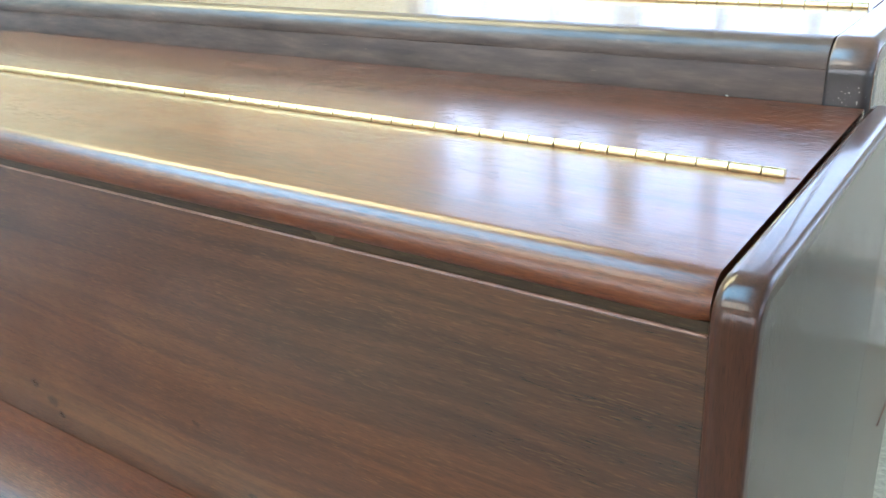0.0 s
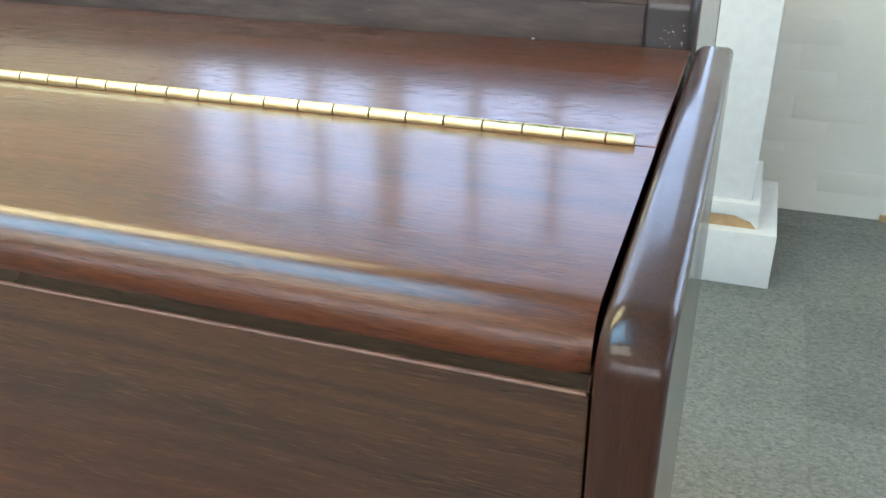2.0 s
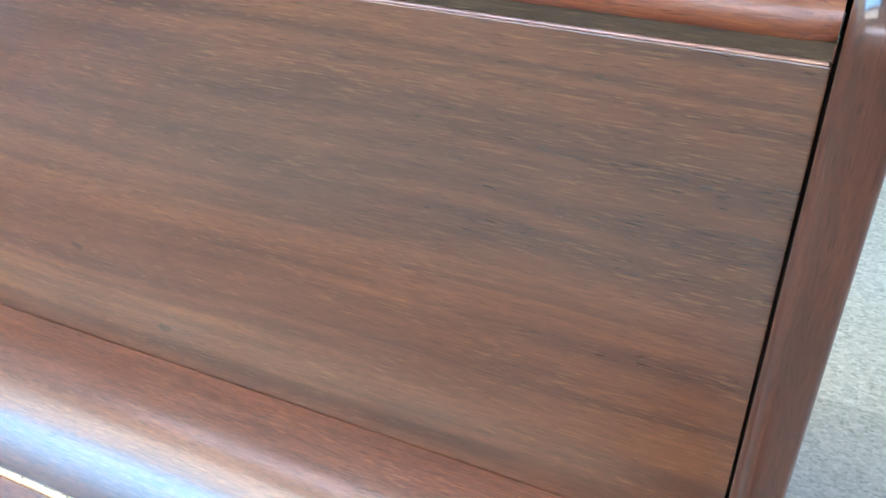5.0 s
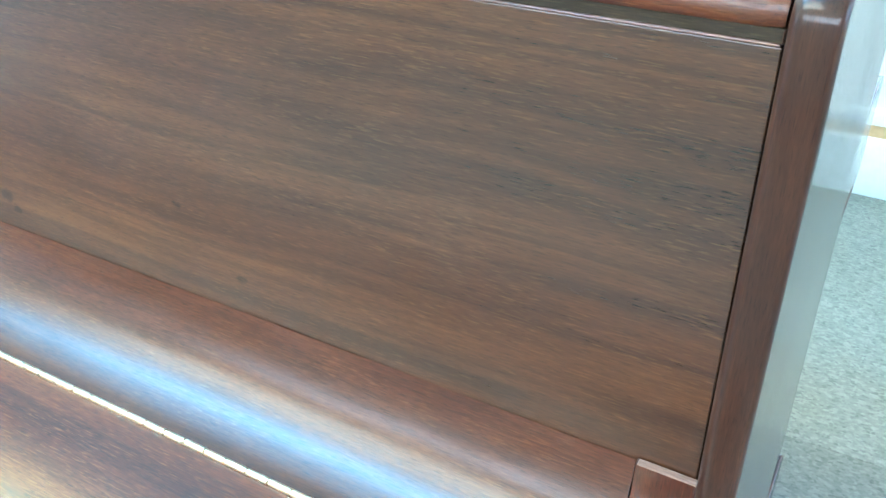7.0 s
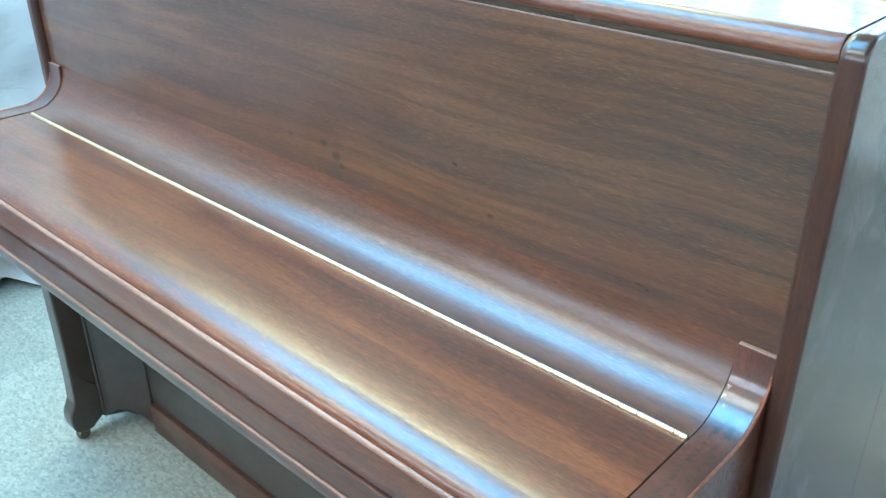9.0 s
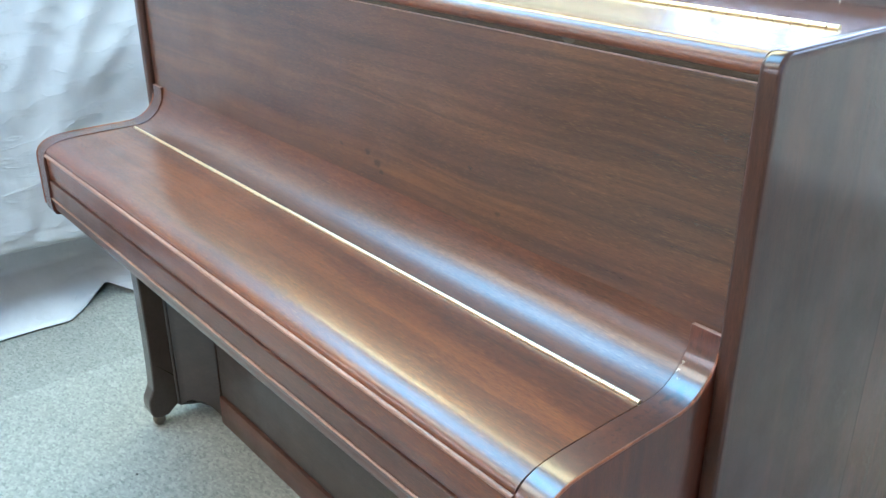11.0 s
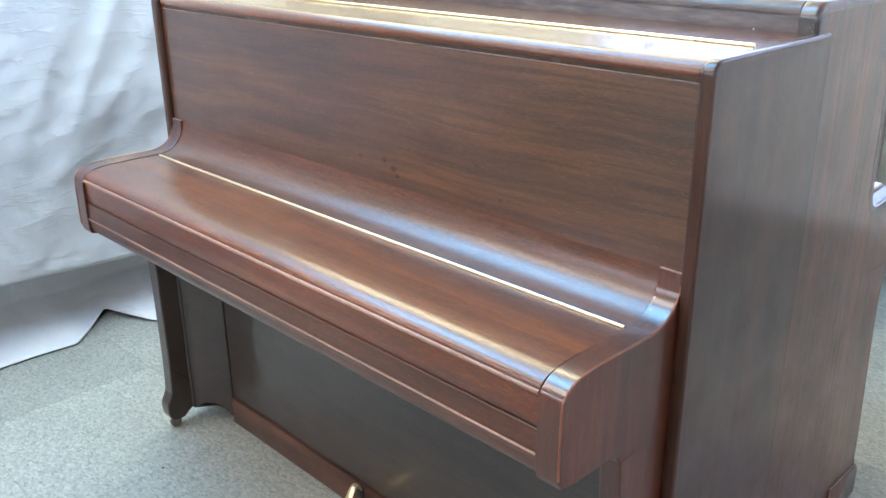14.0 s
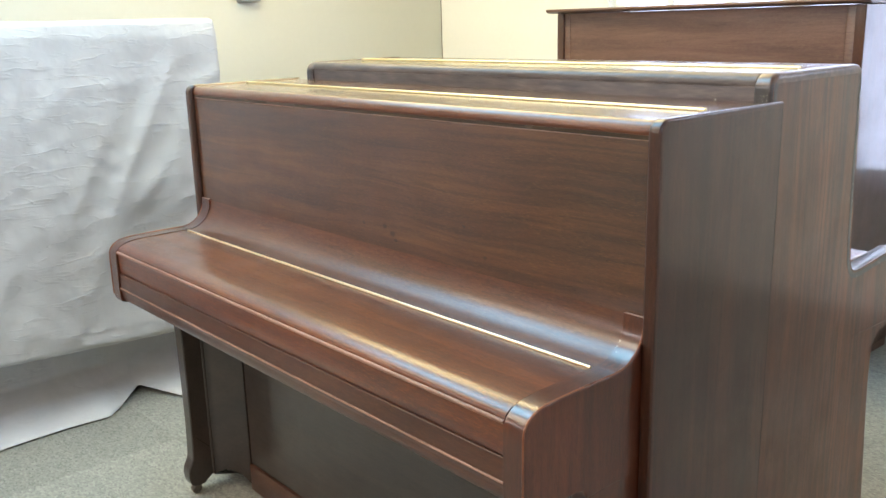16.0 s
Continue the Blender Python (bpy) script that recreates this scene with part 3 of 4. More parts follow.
def front_piano():
    p = thing("upright_piano", (MID, 0.0, 0.0), "dark polished mahogany upright piano with its keyboard lid closed", "piano", "upright pianos")
    # sides: veneered boards with solid rounded cappings over the top and down the front edge
    rim = [(-0.0120, 0.05), (-0.0120, 0.40), (-0.0120, 0.80)] + arc(0.010, 1.0775, 0.022, 180, 90, 10, 0.0205) + [(0.10, 1.0980), (0.3205, 1.0980)]
    for xa, xb, s in ((X1 - 0.0028, X1 + SIDE, 1), (X0 - SIDE, X0 + 0.0028, -1)):
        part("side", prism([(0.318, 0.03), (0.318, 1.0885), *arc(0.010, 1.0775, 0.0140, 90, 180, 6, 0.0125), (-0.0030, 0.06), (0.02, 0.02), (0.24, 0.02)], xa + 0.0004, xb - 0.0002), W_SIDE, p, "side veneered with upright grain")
        part("capping", edge_cap(rim, xa, xb, 0.0080 if s > 0 else 0.0040, 0.0040 if s > 0 else 0.0080, 0.0095), W_POST, p, "dark rounded solid mahogany edge capping")
    # dark strip added as the shaded seam against the rear piano
    part("seam_shade", box(X1 + 0.002, X1 + SIDE - 0.0003, 0.3184, 0.3204, 0.03, 1.0860), DARK, p)
    # upper front panel with its thin bevelled top edge
    pl, pr = X0 + 0.004, X1 - 0.0040
    part("upper_panel", box(pl, pr, 0.0, 0.018, 0.797, 1.0655, 0.0012, 2), W_PANEL, p, "figured mahogany veneer upper panel with small knots")
    # pale colour stands in for light caught by the bevel
    part("panel_edge", box(pl + 0.001, pr - 0.001, -0.0008, 0.004, 1.0657, 1.0668, 0.0004, 1), W_LIT_EDGE, p, "thin top edge of the panel with its highlight painted pale")
    # near-black sheet gives the gaps round the panel their shade
    part("gap_shade", box(X0 + 0.0004, X1 - 0.0004, 0.019, 0.025, 0.1, 1.068), DARK, p)
    part("top_rail", box(pl, pr, 0.0006, 0.029, 1.0670, 1.0732), W_RAILTOP, p, "fillet between panel and lid, shade put into its colour")
    part("fillet_end", box(pr - 0.0008, pr, -0.0004, 0.003, 1.0669, 1.0728, 0.0003, 1), W_EDGE, p)
    # lid: front flap with rounded nose, rear flap
    nose = [(0.0400, 1.0945), (0.0270, 1.0945), (0.0190, 1.0944)] + arc(0.0140, 1.0775, 0.0168, 90, 180, 14, 0.0169) + [(-0.0024, 1.0752), (-0.0008, 1.0735)]
    lid = part("lid_front", prism([(0.1495, 1.0765), (0.1495, 1.0945), (0.0400, 1.0945), (0.0400, 1.0765)], X0 + 0.0045, X1 - 0.0045), W_LID, p, "front flap of the lid with a rounded nose")
    part_of = [min(1.0, max(0.0, (0.012 - y) / 0.0128)) if z > 1.0775 else 1.0 for y, z in nose] + [0.0]
    outline = nose + [(0.0400, 1.0735)]
    b = bmesh.new()
    rings = []
    # towards both ends the nose is pared away on a slanting line to clear the cappings
    for x, way, pare in ((X0 + 0.0045, 0, 1), (X0 + 0.0045, 1, 0), (X1 - 0.0045, -1, 0), (X1 - 0.0045, 0, 1)):
        rings.append([b.verts.new((x + way * 0.0095 * k, y + pare * 0.0020 * k, z + pare * 0.0004 * k)) for (y, z), k in zip(outline, part_of)])
    for a, c in zip(rings, rings[1:]):
        for k in range(len(outline)):
            quad = (a[k], a[(k + 1) % len(outline)], c[(k + 1) % len(outline)], c[k])
            if len({tuple(round(w, 6) for w in v.co) for v in quad}) > 2:
                b.faces.new(quad)
    b.faces.new(rings[0])
    b.faces.new(rings[-1][::-1])
    bmesh.ops.remove_doubles(b, verts=b.verts[:], dist=1e-6)
    part("nose", b, W_NOSE, lid, "glossy rounded solid nose")
    part("lid_rear", box(X0 + 0.0045, X1 - 0.0045, 0.1505, 0.3205, 1.0755, 1.0945, 0.0008, 2), W_LID, p)
    hinge(p, X0 + 0.008, X1 - 0.0140, 0.1515, 1.0958, 0.0034)
    # keyboard lid: hollow rear strip, flat lid with a rolled nose and a moulded front
    curve = smooth_line([(-0.0005, 0.8052), (-0.0056, 0.7822), (-0.0185, 0.7607), (-0.0385, 0.7455), (-0.0590, 0.7394), (-0.0772, 0.7386)], 6)
    back = list(curve) + [(-0.0772, 0.7262), (-0.0443, 0.7322), (-0.0118, 0.7492), (-0.0005, 0.7742)]
    fl, fr = -1.3580, -0.0362
    part("fall_strip", prism(back, fl, fr), W_STRIP, p, "hollowed strip between panel and keyboard lid")
    top = [(-0.0782, 0.7387), (-0.12, 0.7387)] + [(-0.1750 - 0.0824 * math.sin(a) ** (2 / 2.6), 0.7125 + 0.0260 * math.cos(a) ** (2 / 2.6)) for a in [math.pi / 2 * (k / 24) ** 1.3 for k in range(24)]] + [(-0.2574, 0.7125)]
    flap = list(top) + [(-0.2576, 0.698), (-0.2569, 0.680), (-0.2563, 0.6640), (-0.2552, 0.6620), (-0.250, 0.6618), (-0.2430, 0.7042), (-0.1968, 0.7232), (-0.0782, 0.7257)]
    part("keyboard_lid", prism(flap, fl + 0.0008, fr - 0.0008, "x", 0.0006, 1), W_FALL, p, "closed keyboard lid with rolled nose and moulded front")
    part("bead", prism(arc(-0.2578, 0.7135, 0.0034, 0, 330, 13), fl + 0.0009, fr - 0.0009), W_LIT_EDGE, bpy.data.objects["keyboard_lid"], "thin worn bead along the lid edge, highlight painted in")
    hinge(p, fl + 0.003, fr - 0.0005, -0.0780, 0.7400, 0.0026, 0.004, PALE_BRASS)
    # key slip and key bed under it
    slip = [(-0.2540, 0.6612), (-0.2582, 0.6611), (-0.2592, 0.6600), (-0.2602, 0.6300), (-0.2598, 0.6262), (-0.2362, 0.6262), (-0.2362, 0.6612)]
    part("key_slip", prism(slip, fl + 0.0008, fr - 0.0008), W_FRONT, p)
    bed = [(-0.2540, 0.6256), (-0.2606, 0.6254), (-0.2616, 0.6240), (-0.2612, 0.6190)] + smooth_line([(-0.2590, 0.6147), (-0.2572, 0.602), (-0.2515, 0.591), (-0.2400, 0.5845)], 4) + [(0.0185, 0.5845), (0.0185, 0.6232)]
    part("key_bed", prism(bed, fl + 0.0008, fr - 0.0008), W_FRONT, p, "key bed with a beaded front edge")
    part("bead", prism(arc(-0.2608, 0.6240, 0.0020, 0, 330, 9), fl + 0.001, fr - 0.001), W_LIT_EDGE, bpy.data.objects["key_bed"], "worn bead with its highlight painted pale")
    # solid near-black block in place of the shaded hollow
    part("key_space", box(fl + 0.002, fr - 0.002, -0.232, 0.016, 0.629, 0.704), DARK, p)
    # arms with legs in one curved plank each
    arm = [(-0.0008, 0.8077)] + smooth_line([(-0.0065, 0.8077), (-0.0091, 0.7822), (-0.0216, 0.7612), (-0.0415, 0.7466), (-0.0620, 0.7410), (-0.0782, 0.7405), (-0.1476, 0.7405), (-0.2106, 0.7392), (-0.2381, 0.7342), (-0.2544, 0.7237), (-0.2622, 0.7072), (-0.2632, 0.6642), (-0.2637, 0.6162), (-0.2622, 0.5962)], 4)
    arm += smooth_line([(-0.2578, 0.5882), (-0.2312, 0.5827), (-0.1870, 0.5822), (-0.1476, 0.5807), (-0.1338, 0.5712), (-0.1274, 0.5522)], 4)
    leg = smooth_line([(-0.1189, 0.4500), (-0.1179, 0.2500), (-0.1207, 0.1250), (-0.1258, 0.1000), (-0.1355, 0.0800), (-0.1364, 0.0550), (-0.1295, 0.0340), (-0.1110, 0.0260)], 4)
    leg += smooth_line([(-0.0925, 0.0280), (-0.0786, 0.0400), (-0.0509, 0.0560), (-0.0185, 0.0600), (-0.0007, 0.0580)], 3)
    for xa, xb in ((-0.0347, 0.0035), (-1.3995, -1.3585)):
        a = part("arm", slab_round([(-0.0008, 0.5642), (-0.0008, 0.8077)] + [q for q in arm[1:] if q[1] > 0.5655] + [(-0.1312, 0.5642)], xa, xb, *((0.0008, 0.0036) if xa > MID else (0.0036, 0.0012))), W_ARM, p, "curved red-brown arm at the keyboard's end")
        # the left leg stands in shade, so it takes the darkened copy
        l = part("leg", slab_round([(-0.1255, 0.5662), *leg, (-0.0008, 0.5662)], xa + 0.001, xb - 0.001, 0.0045, 0.0045), W_ARM if xa > MID else W_SHADED, p)
        # chips and the sheen of the flat tip are both painted pale
        part("tip", box(xa + 0.0010, xb - 0.0012, -0.0064, -0.0009, 0.8070, 0.8084, 0.0005, 1), W_LIT_EDGE, a, "chipped tip with its sheen painted pale")
        worn = [q for q in arm[1:] if q[1] > 0.600]
        xe = xb - 0.0010 if xa > MID else xa + 0.0010
        part("worn_edge", tube([(xe, y, z) for y, z in worn[3:]], [0.0016] * len(worn[3:]), 8), W_WEAR, a, "outer edge rubbed to bare orange wood")
        xc = (xa + xb) / 2
        part("castor", tube([(xc - 0.009, -0.112, 0.0145), (xc - 0.006, -0.112, 0.0145), (xc + 0.006, -0.112, 0.0145), (xc + 0.009, -0.112, 0.0145)], [0.0115, 0.0142, 0.0142, 0.0115], 18), RUBBER, l, "small dark castor")
    # lower front: splayed stiles, panel and bottom rail
    for s, xe in ((1, -1.3585), (-1, -0.0375)):
        face = [(xe + s * (0.007 + 0.073 * k / 8), -0.062 + 0.0665 * k / 8) for k in range(9)]
        b = prism([(xe - s * 0.0008, -0.066), (xe + s * 0.005, -0.066)] + face + [(xe + s * 0.080, 0.0185), (xe - s * 0.0008, 0.0185)], 0.02, 0.5875, "z")
        for v in b.verts:
            if v.co.z < 0.1:
                u = min(1.0, max(0.0, (v.co.y + 0.066) / 0.072))
                v.co.z = 0.046 - 0.030 * u * u + 0.024 * math.sin(math.pi * u)
        part("stile", b, W_SHADED, p, "splayed stile with an arched foot beside the lower panel")
        part("bead", prism(arc(xe + s * 0.0025, -0.0665, 0.0042, 0, 330, 11), 0.050, 0.587, "z"), W_SHADED, p)
    part("lower_panel", box(-1.2775, -0.1185, 0.0080, 0.0185, 0.0815, 0.5880, 0.001), W_SHADED, p, "polished lower panel, shade put into its colour")
    part("bottom_rail", box(-1.2775, -0.1185, 0.0005, 0.0185, 0.006, 0.0800, 0.002), W_EDGE, p)
    part("bottom_board", box(X0 + 0.001, X1 - 0.001, 0.026, 0.30, 0.02, 0.045), W_SHADED, p)
    part("back_frame", box(X0 + 0.001, X1 - 0.001, 0.29, 0.31, 0.05, 1.070), W_SHADED, p)
    # brass pedal: a swan-necked lever out of the bottom rail
    x = -0.742
    path = smooth_line([(x, 0.010, 0.058), (x, -0.004, 0.074), (x, -0.014, 0.086), (x, -0.026, 0.080), (x, -0.040, 0.056), (x, -0.065, 0.040), (x, -0.095, 0.036), (x, -0.120, 0.034), (x, -0.128, 0.033)], 3)
    rad = [0.009 + 0.008 * min(1.0, max(0.0, (i - 9) / 12)) if i < len(path) - 2 else 0.011 for i in range(len(path))]
    part("pedal", tube(path, rad, 12, 0.42), BRASS, p, "polished brass swan-necked pedal")
    part("pedal_guide", box(x - 0.011, x + 0.011, -0.0035, 0.0, 0.046, 0.0775, 0.001), DARK, p)
    return p


front_piano()


# ---------------------------------------------------------------- the piano standing back to back with it
def rear_piano():
    p = thing("upright_piano", (-0.69, 0.5, 0.0), "mahogany upright piano backed against another, with worn rear top edge", "piano", "upright pianos")
    xl, xr = -1.340, -0.030
    head = [(0.3270, 0.0300), (0.3270, 1.1090)] + arc(0.352, 1.114, 0.025, 180, 90, 7, 0.0215) + [(0.6080, 1.1335)] + arc(0.622, 1.114, 0.023, 90, 0, 7, 0.0200)
    head += smooth_line([(0.6530, 0.9990), (0.6590, 0.8690), (0.6640, 0.7840), (0.6720, 0.7510), (0.6930, 0.7355), (0.7480, 0.7380), (0.8680, 0.7470), (0.9080, 0.7420), (0.9250, 0.7270), (0.9300, 0.6990), (0.9300, 0.6090), (0.9230, 0.5870)], 4)
    head += smooth_line([(0.9030, 0.5810), (0.8530, 0.5750), (0.8200, 0.5610), (0.8040, 0.5240), (0.8080, 0.4090), (0.8280, 0.2000), (0.8340, 0.1000)], 4)
    head += [(0.8460, 0.0750), (0.8480, 0.0120), (0.8080, 0.0060), (0.7280, 0.0300), (0.3400, 0.0300)]
    for xa, xb, s in ((xr, xr + 0.0315, 1), (xl - 0.0315, xl, -1)):
        part("side", prism(head, xa + 0.0005, xb, "x"), W_REAR, p, "side veneered with upright grain")
        back_rim = [(0.3225, 0.05), (0.3225, 1.06)] + arc(0.350, 1.1135, 0.0275, 180, 90, 9, 0.0265) + [(0.45, 1.1400), (0.60, 1.1405)] + arc(0.625, 1.1165, 0.0275, 90, 0, 9, 0.0240) + smooth_line([(0.6545, 0.99), (0.6600, 0.86), (0.6650, 0.784), (0.6730, 0.7520), (0.6940, 0.7365), (0.7480, 0.7390), (0.8680, 0.7480)], 5)
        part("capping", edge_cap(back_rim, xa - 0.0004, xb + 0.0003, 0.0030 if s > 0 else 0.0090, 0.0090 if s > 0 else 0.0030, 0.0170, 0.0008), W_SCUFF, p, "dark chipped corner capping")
    part("toe_moulding", prism([(0.6980, 0.0880), (0.8400, 0.0840), (0.8510, 0.0700), (0.8510, 0.0040), (0.8080, 0.0000), (0.6980, 0.0300)], xr + 0.0315, xr + 0.0370, "x", 0.002, 2), W_REAR, p)
    part("moulding", prism([(0.706, 0.5925), (0.709, 0.5945), (0.862, 0.5905), (0.874, 0.5880), (0.862, 0.5880)], xr + 0.0312, xr + 0.0327, "x", 0.0005, 1), W_EDGE, p, "thin moulding under the arm")
    nose = [(0.3500, 1.1192), (0.3500, 1.1395)] + arc(0.344, 1.1220, 0.018, 90, 180, 8, 0.0175) + [(0.3260, 1.1192), (0.3450, 1.1192)]
    rl = part("lid_rear", box(xl + 0.0006, xr - 0.0006, 0.3501, 0.4795, 1.1195, 1.1395), W_LID, p)
    part("nose", prism(nose, xl + 0.0006, xr - 0.0006), W_WORN, rl, "worn rounded rear edge of the lid")
    part("lid_front", box(xl + 0.002, xr - 0.002, 0.4805, 0.648, 1.117, 1.1395, 0.0015), W_LID, p)
    hinge(p, xl + 0.012, xr - 0.004, 0.4800, 1.1408, 0.0034)
    part("back_rail", box(xl + 0.0006, xr - 0.0006, 0.3266, 0.345, 0.98, 1.1190, 0.001), W_WORN, p, "scuffed dark back rail")
    part("back_frame", box(xl + 0.002, xr - 0.002, 0.346, 0.37, 0.04, 1.05), W_SHADED, p)
    part("upper_panel", box(xl + 0.003, xr - 0.003, 0.634, 0.646, 0.72, 1.112, 0.001), W_PANEL, p)
    part("keyboard_lid", box(xl + 0.03, xr - 0.03, 0.641, 0.915, 0.60, 0.722, 0.01, 3), W_FALL, p)
    part("lower_panel", box(xl + 0.003, xr - 0.003, 0.66, 0.675, 0.05, 0.595, 0.001), W_SHADED, p)
    return p


rear_piano()


# ---------------------------------------------------------------- the taller piano in the background
def far_piano():
    p = thing("upright_piano", (-1.23, 2.1, 0.0), "tall red-brown mahogany upright piano below the window", "piano", "upright pianos")
    xl, xr, yf, yb = -1.850, -0.586, 1.90, 2.32
    for xa, xb in ((xr, xr + 0.035), (xl, xl + 0.035)):
        part("side", box(xa, xb, yf, yb, 0.03, 1.2580, 0.004), W_GLOSS, p, "glossy polished side")
    lid = [(yb, 1.2585), (yb, 1.2760), (yf - 0.028, 1.2760)] + arc(yf - 0.028, 1.2700, 0.006, 90, 270, 5) + [(yf - 0.012, 1.2605), (yf - 0.008, 1.2585)]
    part("lid", prism(lid, xl - 0.035, xr + 0.06, "x", 0.002, 2), W_FAR, p, "overhanging moulded lid")
    part("stile", box(xl + 0.036, xl + 0.064, yf + 0.0085, yf + 0.03, 0.70, 1.2560, 0.001), W_FAR, p)
    part("stile", box(xr - 0.03, xr - 0.001, yf + 0.0085, yf + 0.03, 0.70, 1.2560, 0.001), W_FAR, p)
    part("upper_panel", box(xl + 0.065, xr - 0.031, yf + 0.010, yf + 0.03, 0.70, 1.2560, 0.002), W_FAR, p)
    part("keyboard_lid", box(xl + 0.002, xr + 0.033, yf - 0.27, yf - 0.002, 0.60, 0.72, 0.012, 3), W_FAR, p)
    part("lower_panel", box(xl + 0.036, xr - 0.001, yf + 0.01, yf + 0.03, 0.03, 0.598, 0.002), W_FAR, p)
    part("leg", box(xl + 0.002, xl + 0.04, yf - 0.25, yf - 0.20, 0.0, 0.598, 0.006), W_FAR, p)
    part("leg", box(xr - 0.007, xr + 0.031, yf - 0.25, yf - 0.20, 0.0, 0.598, 0.006), W_FAR, p)
    part("plinth", box(xl + 0.001, xr + 0.034, yf + 0.001, yb - 0.01, 0.0, 0.029), W_FAR, p)
    return p


far_piano()

# ---------------------------------------------------------------- the long lights on the ceiling, unseen and built to suit the reflections
roof = thing("ceiling_light", (-1.42, -0.38, CEIL), "unseen cool ceiling light, set up to suit bluish reflections", "lamp", "lights on the ceiling")
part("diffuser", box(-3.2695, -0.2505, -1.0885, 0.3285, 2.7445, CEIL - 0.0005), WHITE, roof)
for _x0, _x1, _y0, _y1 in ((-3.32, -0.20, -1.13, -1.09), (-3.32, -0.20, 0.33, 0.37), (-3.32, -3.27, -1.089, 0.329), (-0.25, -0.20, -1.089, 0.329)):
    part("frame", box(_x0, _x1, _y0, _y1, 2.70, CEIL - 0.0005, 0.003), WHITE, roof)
for _x, _y, _d in ((-2.00, 1.035, 0.50), (-1.62, -1.62, 0.47)):
    bat = thing("ceiling_light", (_x, _y, CEIL), "unseen warm ceiling light, set up to suit yellowish reflections", "lamp", "lights on the ceiling")
    part("housing", box(_x - 1.32, _x + 1.32, _y - _d, _y + _d, 2.695, CEIL - 0.0005, 0.004), WHITE, bat)

# ---------------------------------------------------------------- white pedestal on a block
stand = thing("pedestal", (0.0, 2.2, 0), "white boxed pedestal with metal rim and dark top on a block", "pedestal")
part("base_block", box(-0.30, 0.175, 2.044, 2.44, 0.0, 0.162, 0.004), WHITE, stand)
part("chipboard_edge", box(-0.25, 0.118, 2.074, 2.40, 0.1625, 0.196), CHIP, stand, "raw brown chipboard edge")
part("collar", box(-0.255, 0.123, 2.070, 2.405, 0.1965, 0.236, 0.004), WHITE, stand)
part("shaft", box(-0.236, 0.099, 2.092, 2.39, 0.2365, 0.8290, 0.004), WHITE, stand)
part("flake", prism([(0.058, 0.1985), (0.1225, 0.1985), (0.1245, 0.167), (0.114, 0.171), (0.103, 0.184), (0.086, 0.189)], 2.0708, 2.0735, "y"), WHITE, stand, "torn flake of white edging")
part("rim", box(-0.240, 0.103, 2.088, 2.394, 0.8295, 0.8520, 0.007, 3), RIM, stand, "shiny pale metal rim")
part("top", box(-0.237, 0.100, 2.091, 2.391, 0.8525, 0.8990, 0.005, 2), SLATE, stand, "dark grey top")

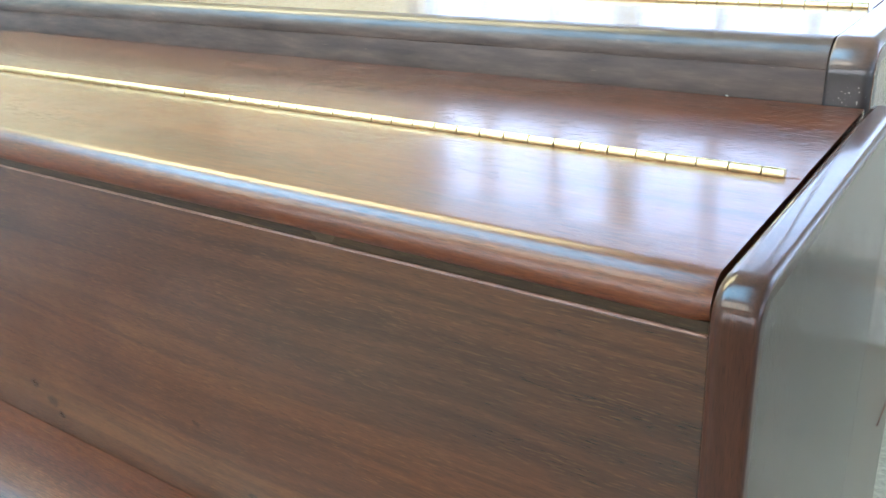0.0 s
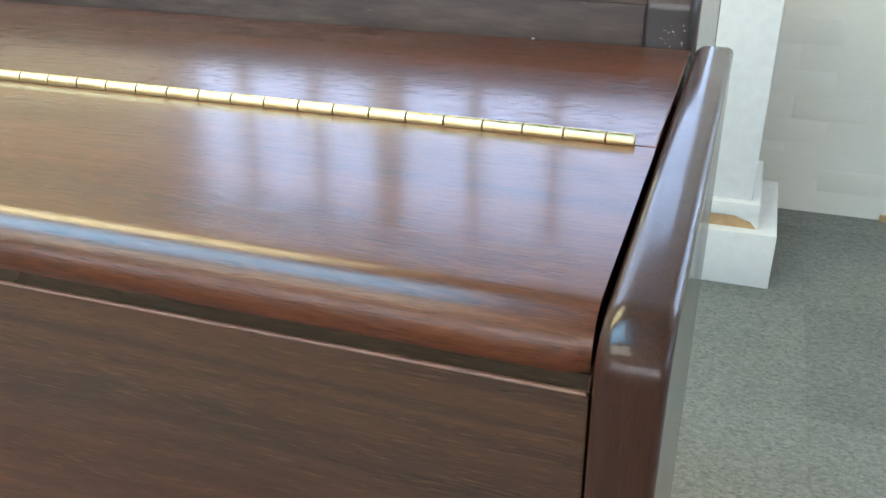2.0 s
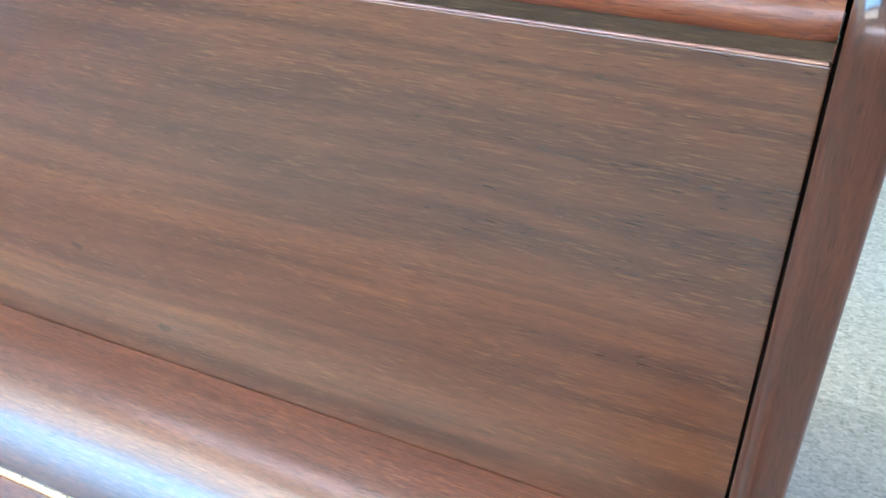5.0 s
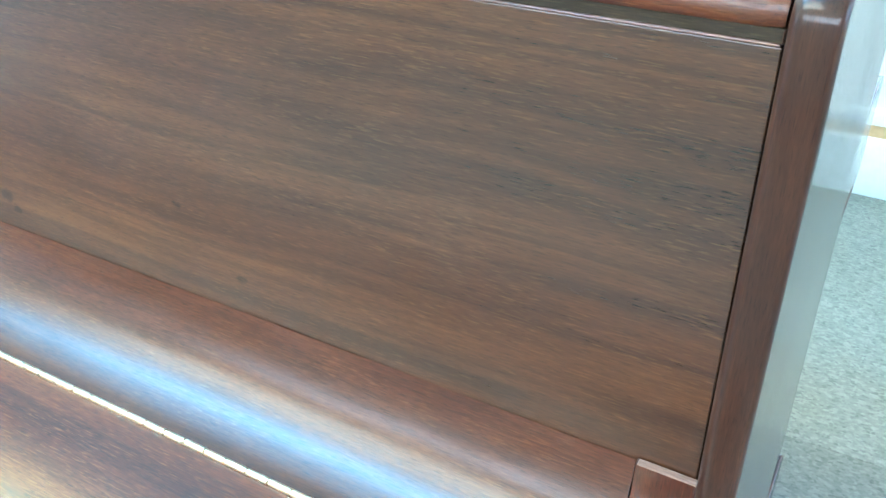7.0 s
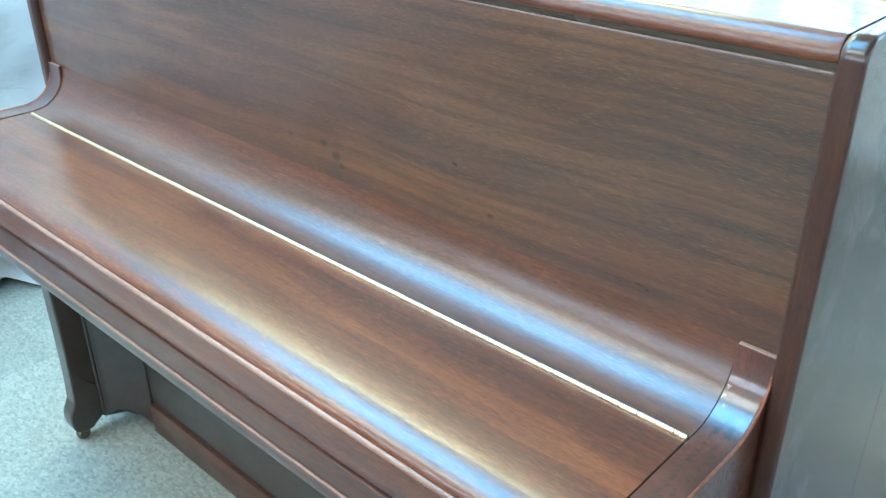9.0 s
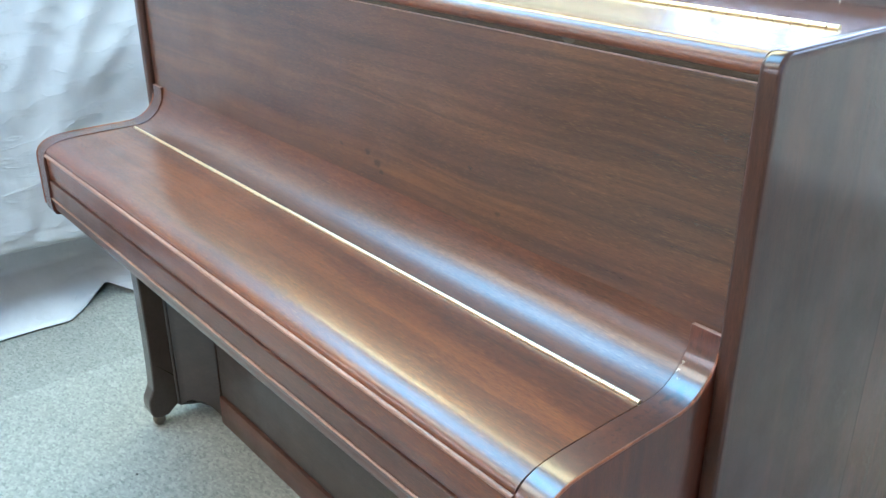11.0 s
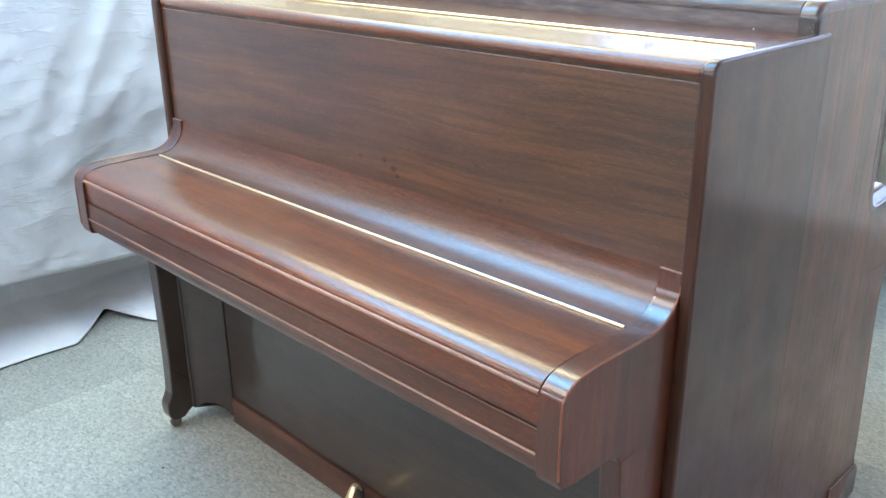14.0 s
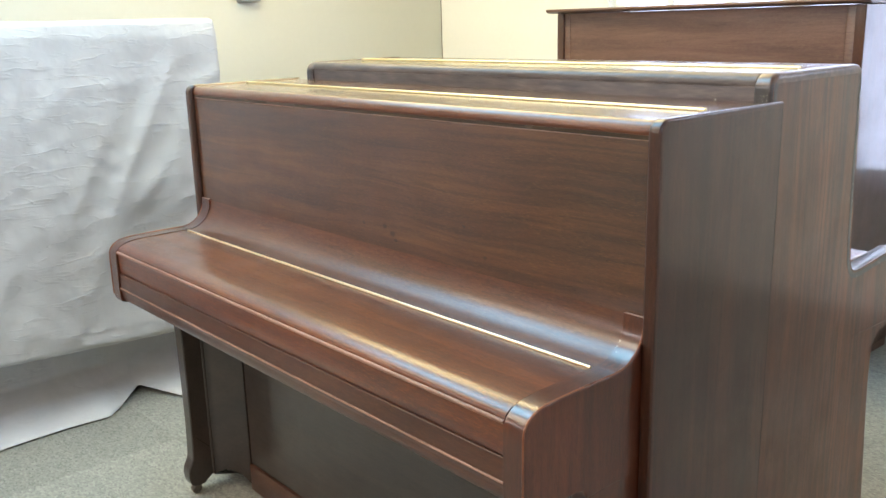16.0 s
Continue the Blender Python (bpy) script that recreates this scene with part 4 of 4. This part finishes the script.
# ---------------------------------------------------------------- plastic sheet over something by the west wall
def sheet():
    cover = thing("covered_piano", (-2.5, -0.3, 0), "wooden piano hidden under a plastic dust sheet", "piano")
    part("body", box(-2.66, -2.16, -1.75, 0.36, 0.34, 1.261, 0.01), W_SHADED, cover)
    part("plinth", box(-2.66, -2.40, -1.70, 0.33, 0.0, 0.339, 0.004), W_SHADED, cover)
    rows, cols = 150, 240
    y0, y1 = -2.1, 0.62
    def profile(u, y):
        # u 0 top rear .. 1 hem on the floor
        low = 0.255 - 0.05 * (y + 0.4)
        pts = [(-2.64, 1.270), (-2.10, 1.271), (-2.072, 1.262), (-2.06, 1.22), (-2.04, 0.75), (-2.05, low + 0.05), (-2.055, low), (-2.24, low - 0.020), (-2.27, 0.100), (-2.18, 0.050), (-2.015, 0.006)]
        ks = [0, 0.16, 0.20, 0.23, 0.52, 0.74, 0.77, 0.84, 0.90, 0.94, 1.0]
        for i in range(len(ks) - 1):
            if u <= ks[i + 1]:
                f = (u - ks[i]) / (ks[i + 1] - ks[i])
                return tuple(a + (b - a) * f for a, b in zip(pts[i], pts[i + 1]))
        return pts[-1]
    b = bmesh.new()
    grid = []
    for i in range(rows + 1):
        u = i / rows
        line = []
        for j in range(cols + 1):
            y = y0 + (y1 - y0) * j / cols
            x, z = profile(u, y)
            if u > 0.9:
                hem = (u - 0.9) / 0.1
                x += hem * (-0.17 * max(0.0, 1 - abs(y - 0.06) / (0.16 if y < 0.06 else 0.09)) + 0.02 * math.sin(6 * y) - 0.06 * max(0, y - 0.1))
                z += hem * 0.02 * max(0.0, 1 - abs(y - 0.06) / 0.1)
            if 0.18 < u < 0.9:
                a, c = 0.5 * y + 0.87 * z, 0.87 * y - 0.5 * z
                fan = noise.noise(Vector((a * 1.2, c * 7.5 + 0.6 * math.sin(2.0 * a), 4.0)))
                cross = noise.noise(Vector((2.6 * (0.94 * y + 0.34 * z), 9.0 * (0.94 * z - 0.34 * y), 9.0)))
                crumple = noise.noise(Vector((y * 13, z * 13, 2.0)))
                amp = min(1.0, (u - 0.18) * 7) * (1.0 if u < 0.75 else 0.35)
                x += amp * (0.013 * max(0.0, 1.0 - 2.4 * abs(fan)) + 0.005 * (1.0 - 2.0 * abs(cross)) + 0.003 * (1.0 - 2.0 * abs(crumple)) - 0.012)
            elif u <= 0.18:
                z += 0.004 * noise.noise(Vector((x * 6, y * 6, 0)))
            # the far end falls away round the corner
            over = max(0.0, y - 0.42)
            yy = y if over == 0 else 0.42 + 0.35 * over + 0.05 * (1.25 - z) * min(1, over / 0.1)
            if over > 0:
                x = max(x - 2.6 * over, min(x, -2.68))
                if u < 0.23:
                    z -= 1.2 * over
            line.append(b.verts.new((x, yy, max(z, 0.0045))))
        grid.append(line)
    for r0, r1 in zip(grid, grid[1:]):
        for k in range(cols):
            b.faces.new((r0[k], r0[k + 1], r1[k + 1], r1[k]))
    ob = solo("dust_sheet", b, SHEET, "crumpled translucent white plastic dust sheet draped to the floor", "dust sheet", angle=180)
    mod = ob.modifiers.new("thickness", "SOLIDIFY")
    mod.thickness = 0.0012
    mod.offset = 1
    return ob


sheet()

# a dark crumb on the carpet and a pale one on the lid, against the rear piano
def crumb(x, y, z, size, material, label):
    b = bmesh.new()
    bmesh.ops.create_icosphere(b, subdivisions=1, radius=size)
    for i, v in enumerate(b.verts):
        v.co = Vector((x + v.co.x * (1.0 + 0.25 * math.sin(3 * i)), y + v.co.y * 0.8, z + 0.65 * (v.co.z + size)))
    solo("crumb", b, material, label, "debris")


crumb(-1.227, -0.232, 0.0, 0.0034, DARK, "small dark crumb lying on the carpet")
crumb(-0.0985, 0.3190, 1.0945, 0.0012, CREAM, "tiny pale crumb lying on the piano lid")

# small grey box high on the west wall
sock = thing("socket_box", (LEFT + 0.01, 1.30, 1.42), "small grey plastic socket box on the wall", "socket")
part("body", box(LEFT + 0.0005, LEFT + 0.04, 1.24, 1.36, 1.365, 1.46, 0.006), PLASTICB, sock)

# ---------------------------------------------------------------- carpet tiles, bricks
def slabs():
    b = box(-0.2499, 0.2499, -0.2499, 0.2499, -0.012, 0.0, 0.0006, 1)
    me = finish("carpet_tile", b, CARPET)
    y = 1.49 - 0.25
    while y > FRONT - 0.3:
        x = 0.27 - 0.25
        while x > LEFT - 0.3:
            tile = new("carpet_tile", me)
            tile.location = (x, y, 0)
            tile.parent = floor
            x -= 0.5
        x = 0.27 + 0.25
        while x < RIGHT + 0.3:
            tile = new("carpet_tile", me)
            tile.location = (x, y, 0)
            tile.parent = floor
            x += 0.5
        y -= 0.5
    for k in range(3):
        x = LEFT
        while x < RIGHT + 0.3:
            tile = new("carpet_tile", me)
            tile.location = (0.02 + 0.5 * round((x - 0.02) / 0.5), 1.74 + 0.5 * k, 0)
            tile.parent = floor
            x += 0.5


slabs()


def bricks():
    wall = bpy.data.objects["wall_north"]
    b = box(-0.1100, 0.1100, -0.0004, 0.004, -0.0367, 0.0367, 0.0012, 2)
    me = finish("brick", b, BRICKP)
    rnd = random.Random(11)
    for row in range(11):
        z = 0.036 + 0.0775 * row
        for k in range(8):
            x = -0.15 + 0.2245 * k + (0.112 if row % 2 else 0.0)
            if x > 0.575 - 0.112:
                continue
            o = new("brick", me)
            o.location = (x, BACK + 0.0003 + rnd.uniform(-0.001, 0.0015), z + rnd.uniform(-0.001, 0.001))
            o.rotation_euler = (rnd.uniform(-0.01, 0.01), rnd.uniform(-0.006, 0.006), 0)
            o.parent = wall


bricks()
